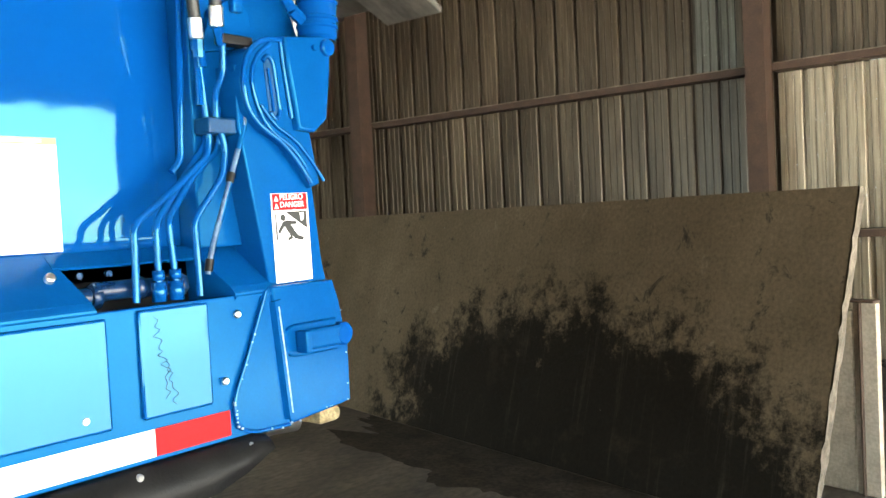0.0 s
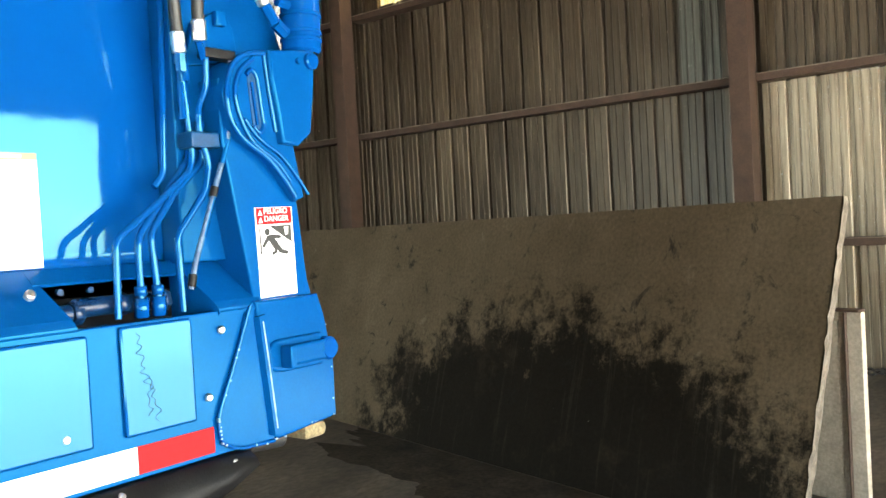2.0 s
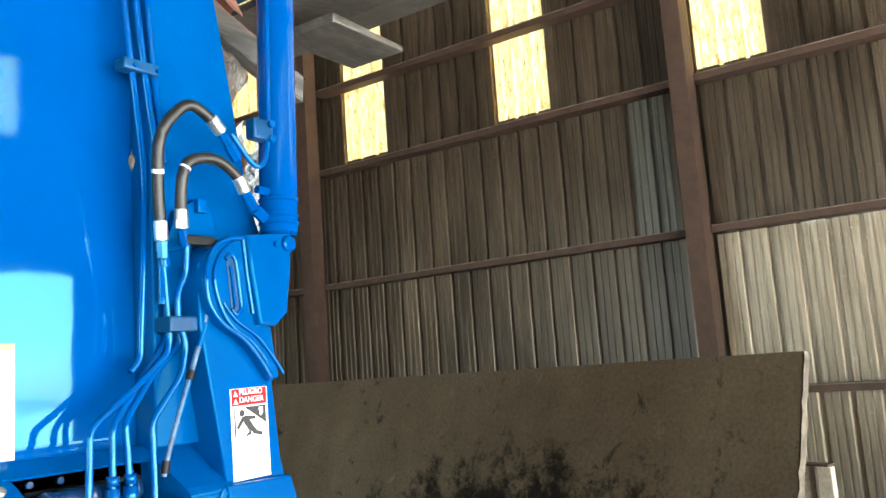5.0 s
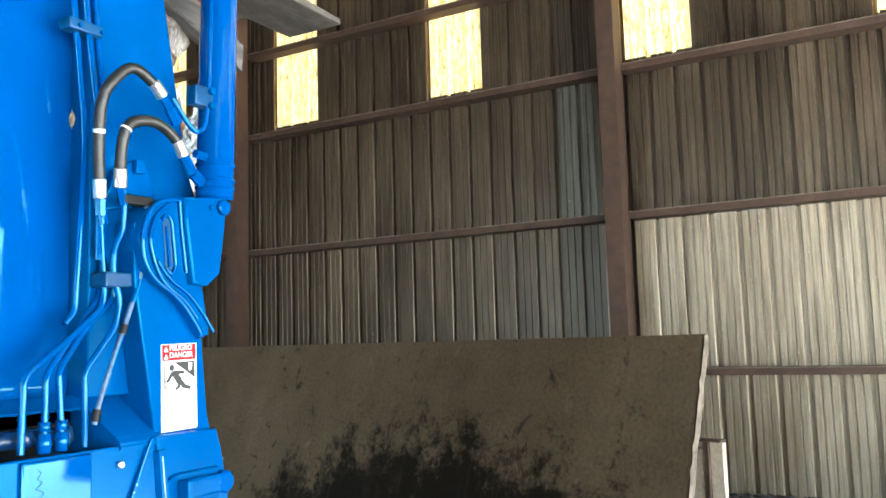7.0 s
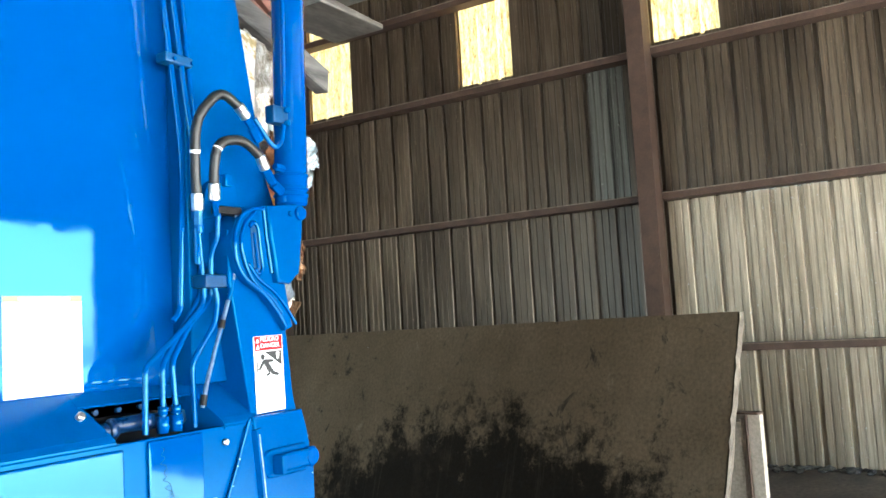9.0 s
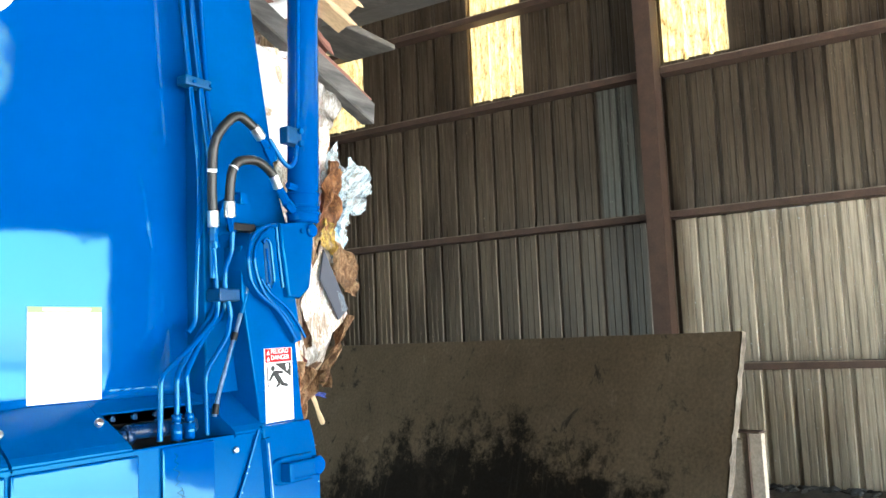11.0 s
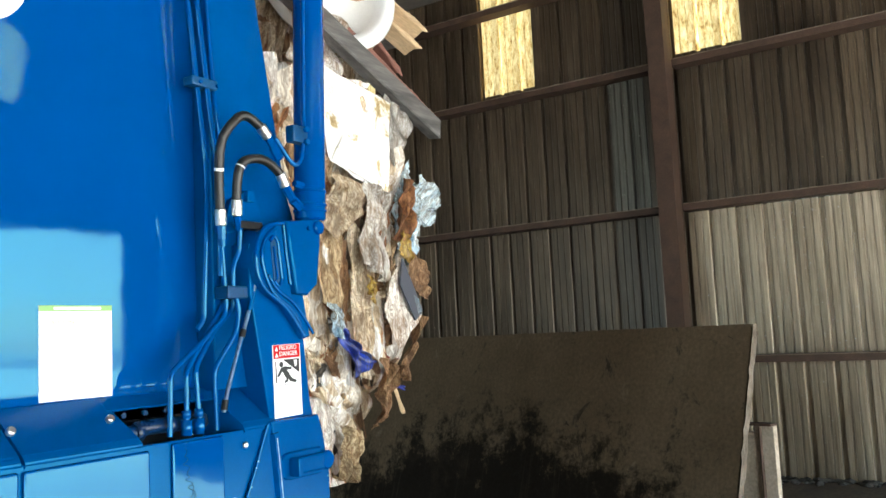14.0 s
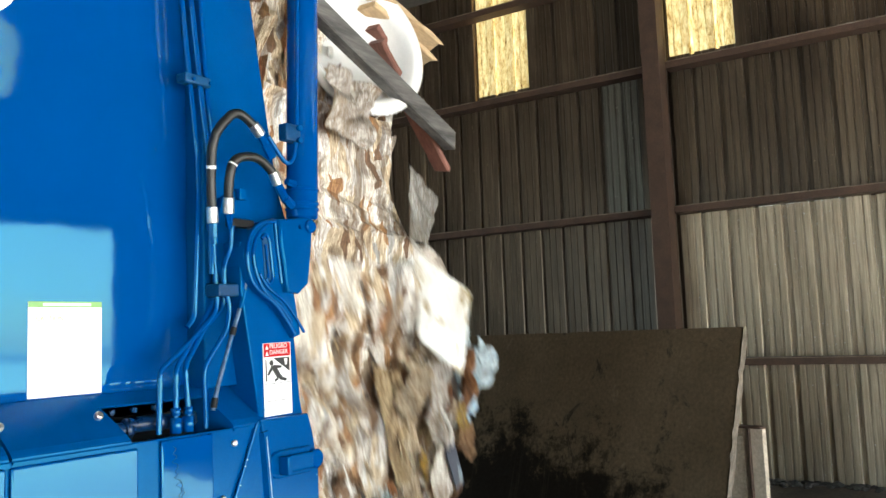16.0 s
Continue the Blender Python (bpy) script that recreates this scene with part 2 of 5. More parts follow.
STAIN = (-1.98, 0.0, 0.0)
SLAB = slab_material()
BROKEN = surface("broken_cream_concrete", (0.09, 0.07, 0.05), (0.27, 0.215, 0.165), 9.0, 0.85, 0.0, 50.0, 0.7)
BROKEN_DARK = surface("dark_grit", (0.03, 0.027, 0.023), (0.10, 0.09, 0.075), 9.0, 0.9)
FLOOR = surface("dirty_concrete_floor", (0.050, 0.042, 0.033), (0.20, 0.165, 0.125), 2.2, 0.65, 0.0, 24.0, 0.6, (1, 0.5, 1), grain=0.5)


# ---- mesh helpers ----
def part(name, bm, material, parent=None, label="", smooth=False):
    me = bpy.data.meshes.new(name)
    bmesh.ops.recalc_face_normals(bm, faces=bm.faces[:])
    bm.to_mesh(me)
    bm.free()
    me.materials.append(material)
    if smooth:
        for p in me.polygons:
            p.use_smooth = True
    ob = new(name, me)
    if parent:
        ob.parent = parent
    if label:
        ob["label"] = label
    return ob


def shade_auto(ob, angle=35):
    """Smooth shading with the sharp edges kept."""
    me = ob.data
    bm = bmesh.new()
    bm.from_mesh(me)
    for f in bm.faces:
        f.normal_update()
        f.smooth = not (f.calc_area() > 0.02 or (f.calc_area() > 1e-4 and max(map(abs, f.normal)) > 0.9999))
    for e in bm.edges:
        e.smooth = len(e.link_faces) == 2 and e.calc_face_angle(0) < radians(angle)
    bm.to_mesh(me)
    bm.free()
    return ob


def box(bm, x0, x1, y0, y1, z0, z1, bevel=0.0, seg=2):
    """Adds a box, with rounded edges where bevel is given."""
    r = bmesh.ops.create_cube(bm, size=1.0)
    vs = r["verts"]
    bmesh.ops.scale(bm, vec=(x1 - x0, y1 - y0, z1 - z0), verts=vs)
    bmesh.ops.translate(bm, vec=((x0 + x1) / 2, (y0 + y1) / 2, (z0 + z1) / 2), verts=vs)
    if bevel:
        bmesh.ops.bevel(bm, geom=list({e for v in vs for e in v.link_edges}), offset=bevel, segments=seg, affect="EDGES", profile=0.5)
    return bm


def boxed(name, x0, x1, y0, y1, z0, z1, mat, parent=None, bevel=0.004, label=""):
    return shade_auto(part(name, box(bmesh.new(), x0, x1, y0, y1, z0, z1, bevel), mat, parent, label))


def prism(name, pts, x0, x1, mat, parent=None, bevel=0.006, label="", holes=()):
    """A plate whose outline is given in y and z, from x0 (inside) to x1 (outside), with its edges rounded."""
    bm = bmesh.new()
    a = [bm.verts.new((x0, y, z)) for y, z in pts]
    f = bm.faces.new(a)
    ex = bmesh.ops.extrude_face_region(bm, geom=[f])
    vs = [v for v in ex["geom"] if isinstance(v, bmesh.types.BMVert)]
    bmesh.ops.translate(bm, vec=(x1 - x0, 0, 0), verts=vs)
    if bevel:
        es = [e for e in bm.edges if all(abs(v.co.x - x1) < 1e-6 for v in e.verts)]
        bmesh.ops.bevel(bm, geom=es, offset=bevel, segments=3, affect="EDGES", profile=0.5)
    return shade_auto(part(name, bm, mat, parent, label), 50)


def arc_fillet(pts, r, n=5):
    """A polyline with its inner corners rounded."""
    pts = [Vector(p) for p in pts]
    out = [pts[0]]
    for a, p, b in zip(pts, pts[1:], pts[2:]):
        u, v = a - p, b - p
        d = min(r, u.length * 0.49, v.length * 0.49)
        s, e = p + u.normalized() * d, p + v.normalized() * d
        for k in range(n + 1):
            t = k / n
            out.append(s * (1 - t) ** 2 + p * 2 * t * (1 - t) + e * t * t)
    return out + [pts[-1]]


def tube(bm, pts, r, seg=10, close=True):
    """Adds a round bar along a polyline."""
    rings, up = [], Vector((0.31, 0.2, 0.93)).normalized()
    pts = [Vector(p) for p in pts]
    for i, p in enumerate(pts):
        d = (pts[min(i + 1, len(pts) - 1)] - pts[max(i - 1, 0)]).normalized()
        s = d.cross(up)
        s = s.normalized() if s.length > 1e-4 else Vector((1, 0, 0))
        up2 = s.cross(d)
        rr = r[i] if isinstance(r, (list, tuple)) else r
        rings.append([bm.verts.new(p + (s * math.cos(a) + up2 * math.sin(a)) * rr) for a in (k * math.tau / seg for k in range(seg))])
    for a, b in zip(rings, rings[1:]):
        for k in range(seg):
            bm.faces.new((a[k], a[(k + 1) % seg], b[(k + 1) % seg], b[k]))
    if close:
        bm.faces.new(rings[0])
        bm.faces.new(rings[-1])
    return bm


def piped(name, pts, r, mat, parent=None, fillet=0.03, label="", seg=10):
    return shade_auto(part(name, tube(bmesh.new(), arc_fillet(pts, fillet), r, seg), mat, parent, label), 60)


def rod(name, a, b, r, mat, parent=None, seg=20, label="", bevel=0.0):
    """A round bar from a to b; bevel rounds its ends."""
    a, b = Vector(a), Vector(b)
    d = (b - a).normalized()
    pts, rs = [a, b], [r, r]
    if bevel:
        pts, rs = [a, a + d * bevel, b - d * bevel, b], [r - bevel, r, r, r - bevel]
    return shade_auto(part(name, tube(bmesh.new(), pts, rs, seg), mat, parent, label), 40)


def empty(name, label, category, group="", kind="", at=(0, 0, 0)):
    e = new(name)
    e.location = at
    e.empty_display_size = 0.2
    return tagged(e, label, category, group, kind)


def lettering(name, text, height, mat, parent, m, depth=0.0008):
    """Flat letters of the built-in font as a mesh."""
    cu = bpy.data.curves.new(name, "FONT")
    cu.body, cu.size, cu.extrude, cu.align_x, cu.align_y = text, height, depth, "LEFT", "BOTTOM"
    tmp = new(name + "_tmp", cu)
    me = bpy.data.meshes.new_from_object(tmp.evaluated_get(bpy.context.evaluated_depsgraph_get()))
    bpy.data.objects.remove(tmp)
    me.materials.clear()
    me.materials.append(mat)
    ob = new(name, me)
    ob.parent, ob.matrix_basis = parent, m
    return ob


# ---- the shed ----
FLOOR_TOP = 0.0
bm = bmesh.new()
bmesh.ops.create_grid(bm, x_segments=40, y_segments=40, size=300.0)
tagged(part("ground", bm, FLOOR), "dirty grey concrete floor and yard", "floor", kind="structure")

WALL_Y = 9.0
GIRTS = (1.36, 3.167, 4.936, 6.22, 7.6)
COLS = (-20.54, -14.65, -8.76, -2.87, 3.02)
EAVE = 8.6


def sheet_profile(width):
    """The inside of a profiled sheet across its width: main ribs stand outwards 0.305 m apart, so they show as grooves, with two low ones between."""
    pts, x, per = [], 0.0, 0.3048
    while x < width - 0.01:
        for dx, dy in ((0.0, 0.060), (0.030, 0.060), (0.033, 0.009), (0.041, 0.0), (0.098, 0.0), (0.105, 0.012), (0.115, 0.012), (0.122, 0.0), (0.189, 0.0), (0.196, 0.012), (0.206, 0.012), (0.213, 0.0), (0.2730, 0.0), (0.2820, 0.009), (0.2850, 0.060)):
            if x + dx <= width:
                pts.append((x + dx, dy))
        x += per
    pts += [(width, 0.060), (width + 0.020, 0.059)]
    return pts


def sheet_mesh(name, width, z0, z1, mat):
    bm = bmesh.new()
    pts = sheet_profile(width)
    levels = [z0, z1]
    rows = []
    for off in (0.0, 0.0015):
        rows.append([[bm.verts.new((x, y + off, z)) for x, y in pts] for z in levels])
    for front in rows:
        for a, b in zip(front, front[1:]):
            for k in range(len(pts) - 1):
                bm.faces.new((a[k], a[k + 1], b[k + 1], b[k]))
    me = bpy.data.meshes.new(name)
    bmesh.ops.recalc_face_normals(bm, faces=bm.faces[:])
    bm.to_mesh(me)
    bm.free()
    me.materials.append(mat)
    return me


YARD = surface("pale_yard_concrete", (0.58, 0.57, 0.54), (0.78, 0.77, 0.74), 0.4, 0.8, 0.0, 12.0, 0.3)
tagged(boxed("pavement", 1.9, 160.0, -60.0, 60.0, -0.05, 0.004, YARD, None, 0.0), "pale concrete apron and sunlit yard", "pavement", kind="structure")

wall_north = empty("wall_north", "rusty profiled steel sheet wall of a shed", "wall", kind="structure")
SW = 0.9144
full = sheet_mesh("wall_sheet", SW, 0.0, EAVE, SHEET)
dull = sheet_mesh("wall_sheet_dull", SW, 0.0, EAVE, SHEET_DULL)
low = sheet_mesh("wall_sheet_low", SW, 0.0, 5.075, SHEET)
lit = sheet_mesh("skylight_sheet", 0.83, 5.075, EAVE, SKYLIGHT)
upper = sheet_mesh("wall_sheet_upper", SW, 3.10, EAVE, SHEET)
mid_sheet = sheet_mesh("wall_sheet_mid", SW, 3.10, 5.075, SHEET)
pale = sheet_mesh("pale_sheet", SW, 0.0, 3.10, SHEET_PALE)
first = -2.90 - 20 * SW
rng = random.Random(4)
for k in range(31):
    x = first + k * SW
    if (k - 20) % 3 == 0:
        for nm, me in (("wall_sheet", low), ("skylight_sheet", lit)) if k < 20 else (("wall_sheet", mid_sheet), ("pale_sheet", pale), ("skylight_sheet", lit)):
            s = new(nm, me)
            s.parent, s.location = wall_north, (x, WALL_Y, 0)
        boxed("lap_strip", x + 0.832, x + SW + 0.046, WALL_Y - 0.006, WALL_Y - 0.003, 5.0, EAVE, SHEET, wall_north, 0.0)
    elif k > 20:
        for nm, me in (("wall_sheet", upper), ("pale_sheet", pale)):
            s = new(nm, me)
            s.parent, s.location = wall_north, (x, WALL_Y + rng.uniform(-0.003, 0.003), 0)
    else:
        s = new("wall_sheet", dull if k == 19 else full)
        s.parent, s.location = wall_north, (x, WALL_Y + rng.uniform(-0.003, 0.003), 0)
patch = new("patch_sheet", sheet_mesh("patch_sheet", 0.50, 3.19, 4.92, SHEET_GREY))
patch.parent, patch.location = wall_north, (-3.80, WALL_Y - 0.008, 0)
patch["label"] = "greenish grey replacement sheet"


def column(x):
    """A rust-brown wide-flange column against the wall: two flanges and a web."""
    c = empty("steel_column", "rust-brown painted steel wall column", "column", "wall columns", at=(x, 0, 0))
    w = 0.21
    boxed("flange", -w + 0.02, 0.02, 8.52, 8.535, 0.0, EAVE, RUST, c, 0.003)
    boxed("flange", -w + 0.02, 0.02, 8.76, 8.775, 0.0, EAVE, RUST, c, 0.003)
    boxed("web", 0.004, 0.018, 8.535, 8.76, 0.0, EAVE, RUST, c, 0.0)
    boxed("base_plate", -w - 0.06, 0.06, 8.45, 8.82, 0.0, 0.025, RUST, c, 0.004)
    return c


for x in COLS:
    column(x)

for i, z in enumerate(GIRTS):
    for a, b in zip(COLS, COLS[1:] + (7.0,)):
        g = empty("wall_girt", "rust-brown steel girt across the wall sheets", "girt", "wall girts")
        x0, x1 = a + 0.004, b - (0.249 if b != 7.0 else 0.0)
        boxed("web", x0, x1, 8.776, 8.781, z - 0.060, z + 0.025, RUST, g, 0.0)
        boxed("top_flange", x0, x1, 8.782, 8.985, z + 0.019, z + 0.025, RUST, g, 0.0)
        boxed("bottom_flange", x0, x1, 8.782, 8.985, z - 0.060, z - 0.054, RUST, g, 0.0)
        boxed("dusty_lip", x0, x1, 8.764, 8.776, z + 0.014, z + 0.026, DUST, g, 0.003, "dust-covered upper lip")


# unseen roof, side walls and rest of the shed, set to limit its daylight
ROOF = surface("dark_roof_sheet", (0.06, 0.055, 0.05), (0.13, 0.12, 0.105), 1.5, 0.6, 0.2, 30.0, 0.2)
tagged(boxed("ceiling", -24.0, 7.2, -12.0, 9.3, EAVE, EAVE + 0.06, ROOF, None, 0.0), "dark steel sheet roof underside", "ceiling", kind="structure")
tagged(boxed("wall_west", -24.1, -24.0, -12.0, 9.3, 0.0, EAVE, SHEET, None, 0.0), "rusty steel sheet side wall", "wall", kind="structure")
we = empty("wall_east", "steel sheet side wall with a wide low opening to the yard", "wall", kind="structure")
EAST_LIGHTS = (-6.36, -3.62, -0.88, 1.86, 4.60)
for y0, y1 in zip((-12.53,) + EAST_LIGHTS, EAST_LIGHTS + (9.3,)):
    boxed("wall_panel", 7.0, 7.1, y0 + 0.53, y1, 3.45, EAVE, SHEET, we, 0.0)
for y0 in EAST_LIGHTS:
    boxed("wall_panel", 7.0, 7.1, y0, y0 + 0.53, 3.45, 5.25, SHEET, we, 0.0)
    boxed("wall_panel", 7.0, 7.1, y0, y0 + 0.53, 6.35, EAVE, SHEET, we, 0.0)
    boxed("skylight_sheet", 7.04, 7.044, y0, y0 + 0.53, 5.25, 6.35, SKYLIGHT, we, 0.0, "yellowed translucent sheet")
boxed("wall_panel", 7.0, 7.1, 6.87, 9.3, 0.0, 3.45, SHEET, we, 0.0)
boxed("wall_panel", 7.0, 7.1, -12.0, -9.5, 0.0, 3.45, SHEET, we, 0.0)
# added south wall, out of view; its opening is sized to tune the light
ws = empty("wall_south", "unseen steel sheet wall added to limit daylight, with a wide doorway", "wall", kind="structure")
boxed("wall_panel", -24.0, -14.0, -12.1, -12.0, 0.0, EAVE, SHEET, ws, 0.0)
boxed("wall_panel", 0.5, 7.1, -12.1, -12.0, 0.0, EAVE, SHEET, ws, 0.0)
boxed("wall_panel", -14.0, 0.5, -12.1, -12.0, 5.2, EAVE, SHEET, ws, 0.0)

# ---- leaning concrete slab and its prop ----
SLAB_TILT, SLAB_TURN = 15.6, -14.25


def leaning_slab():
    """A concrete panel leaning back, its right edge broken. Built upright in x and z, then leaned."""
    w, h, d = 6.6, 1.83, 0.06
    ob = empty("concrete_slab", "leaning grey-brown concrete slab with greasy black stains", "slab")
    bm = bmesh.new()
    nx, nz = 60, 20
    front, back = {}, {}
    for i in range(nx + 1):
        for k in range(nz + 1):
            x, z = -w + w * i / nx, h * k / nz
            y = 0.006 * noise.noise((x * 1.3, z * 1.3, 3.0)) + 0.002 * noise.noise((x * 9, z * 9, 1.0))
            zz = z + (0.006 * noise.noise((x * 4, 0, 7.0)) if k == nz else 0)
            xx = x - 0.060 * (1 - z / h) + (0.002 * noise.noise((0, z * 14, 5.0)) if i == nx else 0)
            front[i, k], back[i, k] = bm.verts.new((xx, y, zz)), bm.verts.new((xx, d, zz))
    for i in range(nx):
        for k in range(nz):
            bm.faces.new((front[i, k], front[i + 1, k], front[i + 1, k + 1], front[i, k + 1]))
            bm.faces.new((back[i, k], back[i, k + 1], back[i + 1, k + 1], back[i + 1, k]))
    for i in range(nx):
        bm.faces.new((front[i, nz], front[i + 1, nz], back[i + 1, nz], back[i, nz]))
        bm.faces.new((front[i, 0], back[i, 0], back[i + 1, 0], front[i + 1, 0]))
    face = part("face", bm, SLAB, ob, smooth=False)
    bm = bmesh.new()
    rg = random.Random(8)
    rows = []
    for k in range(41):
        z = h * k / 40
        x = -0.060 * (1 - z / h) + 0.002 * noise.noise((0, z * 14, 5.0))
        rows.append([bm.verts.new((x + 0.001 + rg.uniform(0.0, 0.014), d * j / 4, z + rg.uniform(-0.006, 0.006))) for j in range(5)])
    for a, b in zip(rows, rows[1:]):
        for j in range(4):
            bm.faces.new((a[j], a[j + 1], b[j + 1], b[j]))
    part("broken_edge", bm, BROKEN, ob, "broken cream-coloured edge")
    ob.matrix_basis = Matrix.Translation((-1.165, 3.745, 0.0)) @ pose(0, 0, 0, 0, 0, SLAB_TURN) @ pose(0, 0, 0, -SLAB_TILT)
    return ob


leaning_slab()

# dark ragged sheet that blends the floor into the slab's foot
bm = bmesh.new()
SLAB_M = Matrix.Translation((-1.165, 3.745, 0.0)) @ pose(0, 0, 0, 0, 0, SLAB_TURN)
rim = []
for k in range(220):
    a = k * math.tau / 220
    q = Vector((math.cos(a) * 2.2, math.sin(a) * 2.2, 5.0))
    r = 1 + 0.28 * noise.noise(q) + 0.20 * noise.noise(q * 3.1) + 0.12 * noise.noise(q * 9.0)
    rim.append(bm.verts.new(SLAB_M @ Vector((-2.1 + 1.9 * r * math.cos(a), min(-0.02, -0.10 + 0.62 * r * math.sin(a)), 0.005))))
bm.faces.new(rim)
FLOOR_DARK = surface("dark_brown_floor_sheet", (0.022, 0.018, 0.013), (0.095, 0.077, 0.058), 4.0, 0.75, 0.0, 30.0, 0.6, grain=0.5, spec=0.15)
tagged(part("residue", bm, FLOOR_DARK), "dark irregular sheet on the floor below the slab", "residue", kind="stuff")

prop = empty("slab_prop", "cream concrete block with a brown steel angle behind the slab", "concrete block")
PROP_M = pose(-1.20, 4.62, 0, 0, 0, -14)
prop.matrix_basis = PROP_M
part("block", box(bmesh.new(), -0.9, 0.015, 0.0, 0.10, 0.0, 1.06, 0.012), CREAM, prop)
boxed("steel_frame", 0.018, 0.150, 0.0, 0.05, 0.0, 1.105, CREAM, prop)
boxed("angle_iron", 0.060, 0.072, -0.030, -0.002, 0.0, 1.105, RUST, prop)
boxed("steel_cap", -0.10, 0.150, -0.03, 0.06, 1.108, 1.122, RUST, prop)

# rubble swept against the foot of the wall
bm = bmesh.new()
rg = random.Random(21)
for k in range(420):
    x, y, r = rg.uniform(-3.0, 4.5), 8.98 - abs(rg.gauss(0, 0.18)), rg.uniform(0.012, 0.045)
    ve = bmesh.ops.create_icosphere(bm, subdivisions=1, radius=r)["verts"]
    for v in ve:
        v.co = Vector((v.co.x * 1.3, v.co.y, v.co.z * 0.7)) * (1 + 0.5 * noise.noise(v.co * 60 + Vector((k, 0, 0)))) + Vector((x, min(y, 8.9), r * 0.5))
tagged(part("rubble", bm, BROKEN_DARK), "dark rubble and grit along the wall", "rubble", kind="stuff")

# ---- garbage truck ----
truck = empty("garbage_truck", "glossy blue garbage truck with its tailgate raised, unloading", "garbage truck", at=(0, 0, 0))
XS = -1.78      # side panel of the body
XR = -1.63      # lower rail and skirt
XP = -1.645     # rear post
XC = -2.90      # truck's centre line


def mirror_x(x):
    return 2 * XC - x


def body_side():
    """The near side panel with a gently rounded rear border, in one sheet with thickness."""
    bm = bmesh.new()
    ys = [-6.8, -3.0, -1.0, 0.0, 0.30, 0.42, 0.48, 0.54, 0.60, 0.62, 0.64]
    xo = [0, 0, 0, 0, 0, 0, -0.002, -0.006, -0.013, -0.015, -0.017]
    prof = [(1.655, 0.0), (1.70, 0.0), (1.90, 0.0), (2.3, 0.0), (2.8, 0.0), (3.2, -0.005), (3.32, -0.02), (3.40, -0.07), (3.43, -0.16)]
    outer = [[bm.verts.new((XS + a + b, y, z)) for y, a in zip(ys, xo)] for z, b in prof]
    inner = [[bm.verts.new((XS + b - 0.02, y, z)) for y in ys] for z, b in prof]
    for g in (outer, inner):
        for r0, r1 in zip(g, g[1:]):
            for k in range(len(ys) - 1):
                bm.faces.new((r0[k], r0[k + 1], r1[k + 1], r1[k]))
    for r0, r1 in ((outer[0], inner[0]), (outer[-1], inner[-1])):
        for k in range(len(ys) - 1):
            bm.faces.new((r0[k], r0[k + 1], r1[k + 1], r1[k]))
    return part("side_panel", bm, PAINT, truck, smooth=True)


body_side()
prism("rear_frame_plate", [(0.642, 1.66), (0.80, 1.66), (0.96, 1.90), (1.00, 2.20), (0.962, 2.30), (0.848, 2.94), (0.75, 3.43), (0.642, 3.43)], -1.81, -1.722, PAINT_TRIM, truck, 0.006)
boxed("far_side_panel", mirror_x(XS), mirror_x(XS) + 0.06, -6.8, 0.85, 1.3, 3.43, PAINT_TRIM, truck, 0.01)
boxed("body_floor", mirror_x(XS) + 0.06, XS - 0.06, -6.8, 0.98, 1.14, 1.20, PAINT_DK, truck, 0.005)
boxed("body_roof", mirror_x(XS) + 0.10, XS - 0.10, -6.8, 0.72, 3.40, 3.46, PAINT_TRIM, truck, 0.02)
boxed("front_bulkhead", mirror_x(XS), XS, -6.9, -6.8, 1.2, 3.44, PAINT_TRIM, truck, 0.02)

# rear post, its lower box and the flame-cut edges
prism("rear_post", [(0.718, 1.95), (0.786, 1.552), (0.980, 1.552), (0.968, 1.60), (0.947, 1.806), (0.925, 1.95), (0.85, 2.12), (0.718, 2.10)], -1.79, XP, PAINT_TRIM, truck, 0.005)
prism("far_rear_post", [(0.735, 1.95), (0.65, 1.2), (1.05, 1.215), (0.957, 1.806), (0.97, 3.3), (0.735, 3.3)], mirror_x(XP), mirror_x(-1.79), PAINT_TRIM, truck, 0.005)
prism("post_foot", [(0.772, 1.556), (0.985, 1.556), (1.004, 1.50), (1.030, 1.37), (1.029, 1.222), (0.816, 1.203)], -1.82, XR + 0.004, PAINT_TRIM, truck, 0.008)
prism("corner_gusset", [(0.770, 1.555), (0.814, 1.205), (0.70, 1.205), (0.650, 1.228), (0.644, 1.29), (0.703, 1.42), (0.747, 1.54)], -1.80, XR + 0.001, PAINT_TRIM, truck, 0.004)
piped("weld_bead", [(XR + 0.002, 0.757, 1.545), (XR + 0.002, 0.703, 1.42), (XR + 0.002, 0.644, 1.295), (XR + 0.002, 0.650, 1.232), (XR + 0.002, 0.70, 1.208), (XR + 0.002, 0.81, 1.204)], 0.005, PAINT, truck, 0.03)
bm = bmesh.new()
a, b2 = Vector((XR + 0.006, 0.783, 1.520)), Vector((XR + 0.006, 0.812, 1.222))
for w, hgt in ((0.019, 0.0),):
    side = Vector((0, 0.0185, 0.003))
    loop = [a - side, a + side, b2 + side, b2 - side]
    base = [bm.verts.new(p - Vector((0.008, 0, 0))) for p in loop]
    top = [bm.verts.new(p + Vector((0.010, 0, 0)) + (Vector((0, 0, 0)) - side * (0.45 if i in (1, 2) else -0.45))) for i, p in enumerate(loop)]
    bm.faces.new(top)
    for i in range(4):
        bm.faces.new((base[i], base[(i + 1) % 4], top[(i + 1) % 4], top[i]))
part("bevelled_strip", bm, PAINT_TRIM, truck)
# thin pale line down the bevelled strip
piped("strip_edge_line", [(XR + 0.0135, 0.785, 1.505), (XR + 0.0135, 0.798, 1.38), (XR + 0.0135, 0.811, 1.235)], 0.0036, PALE_EDGE, truck, 0.02, "thin pale line along the strip edge", 6)
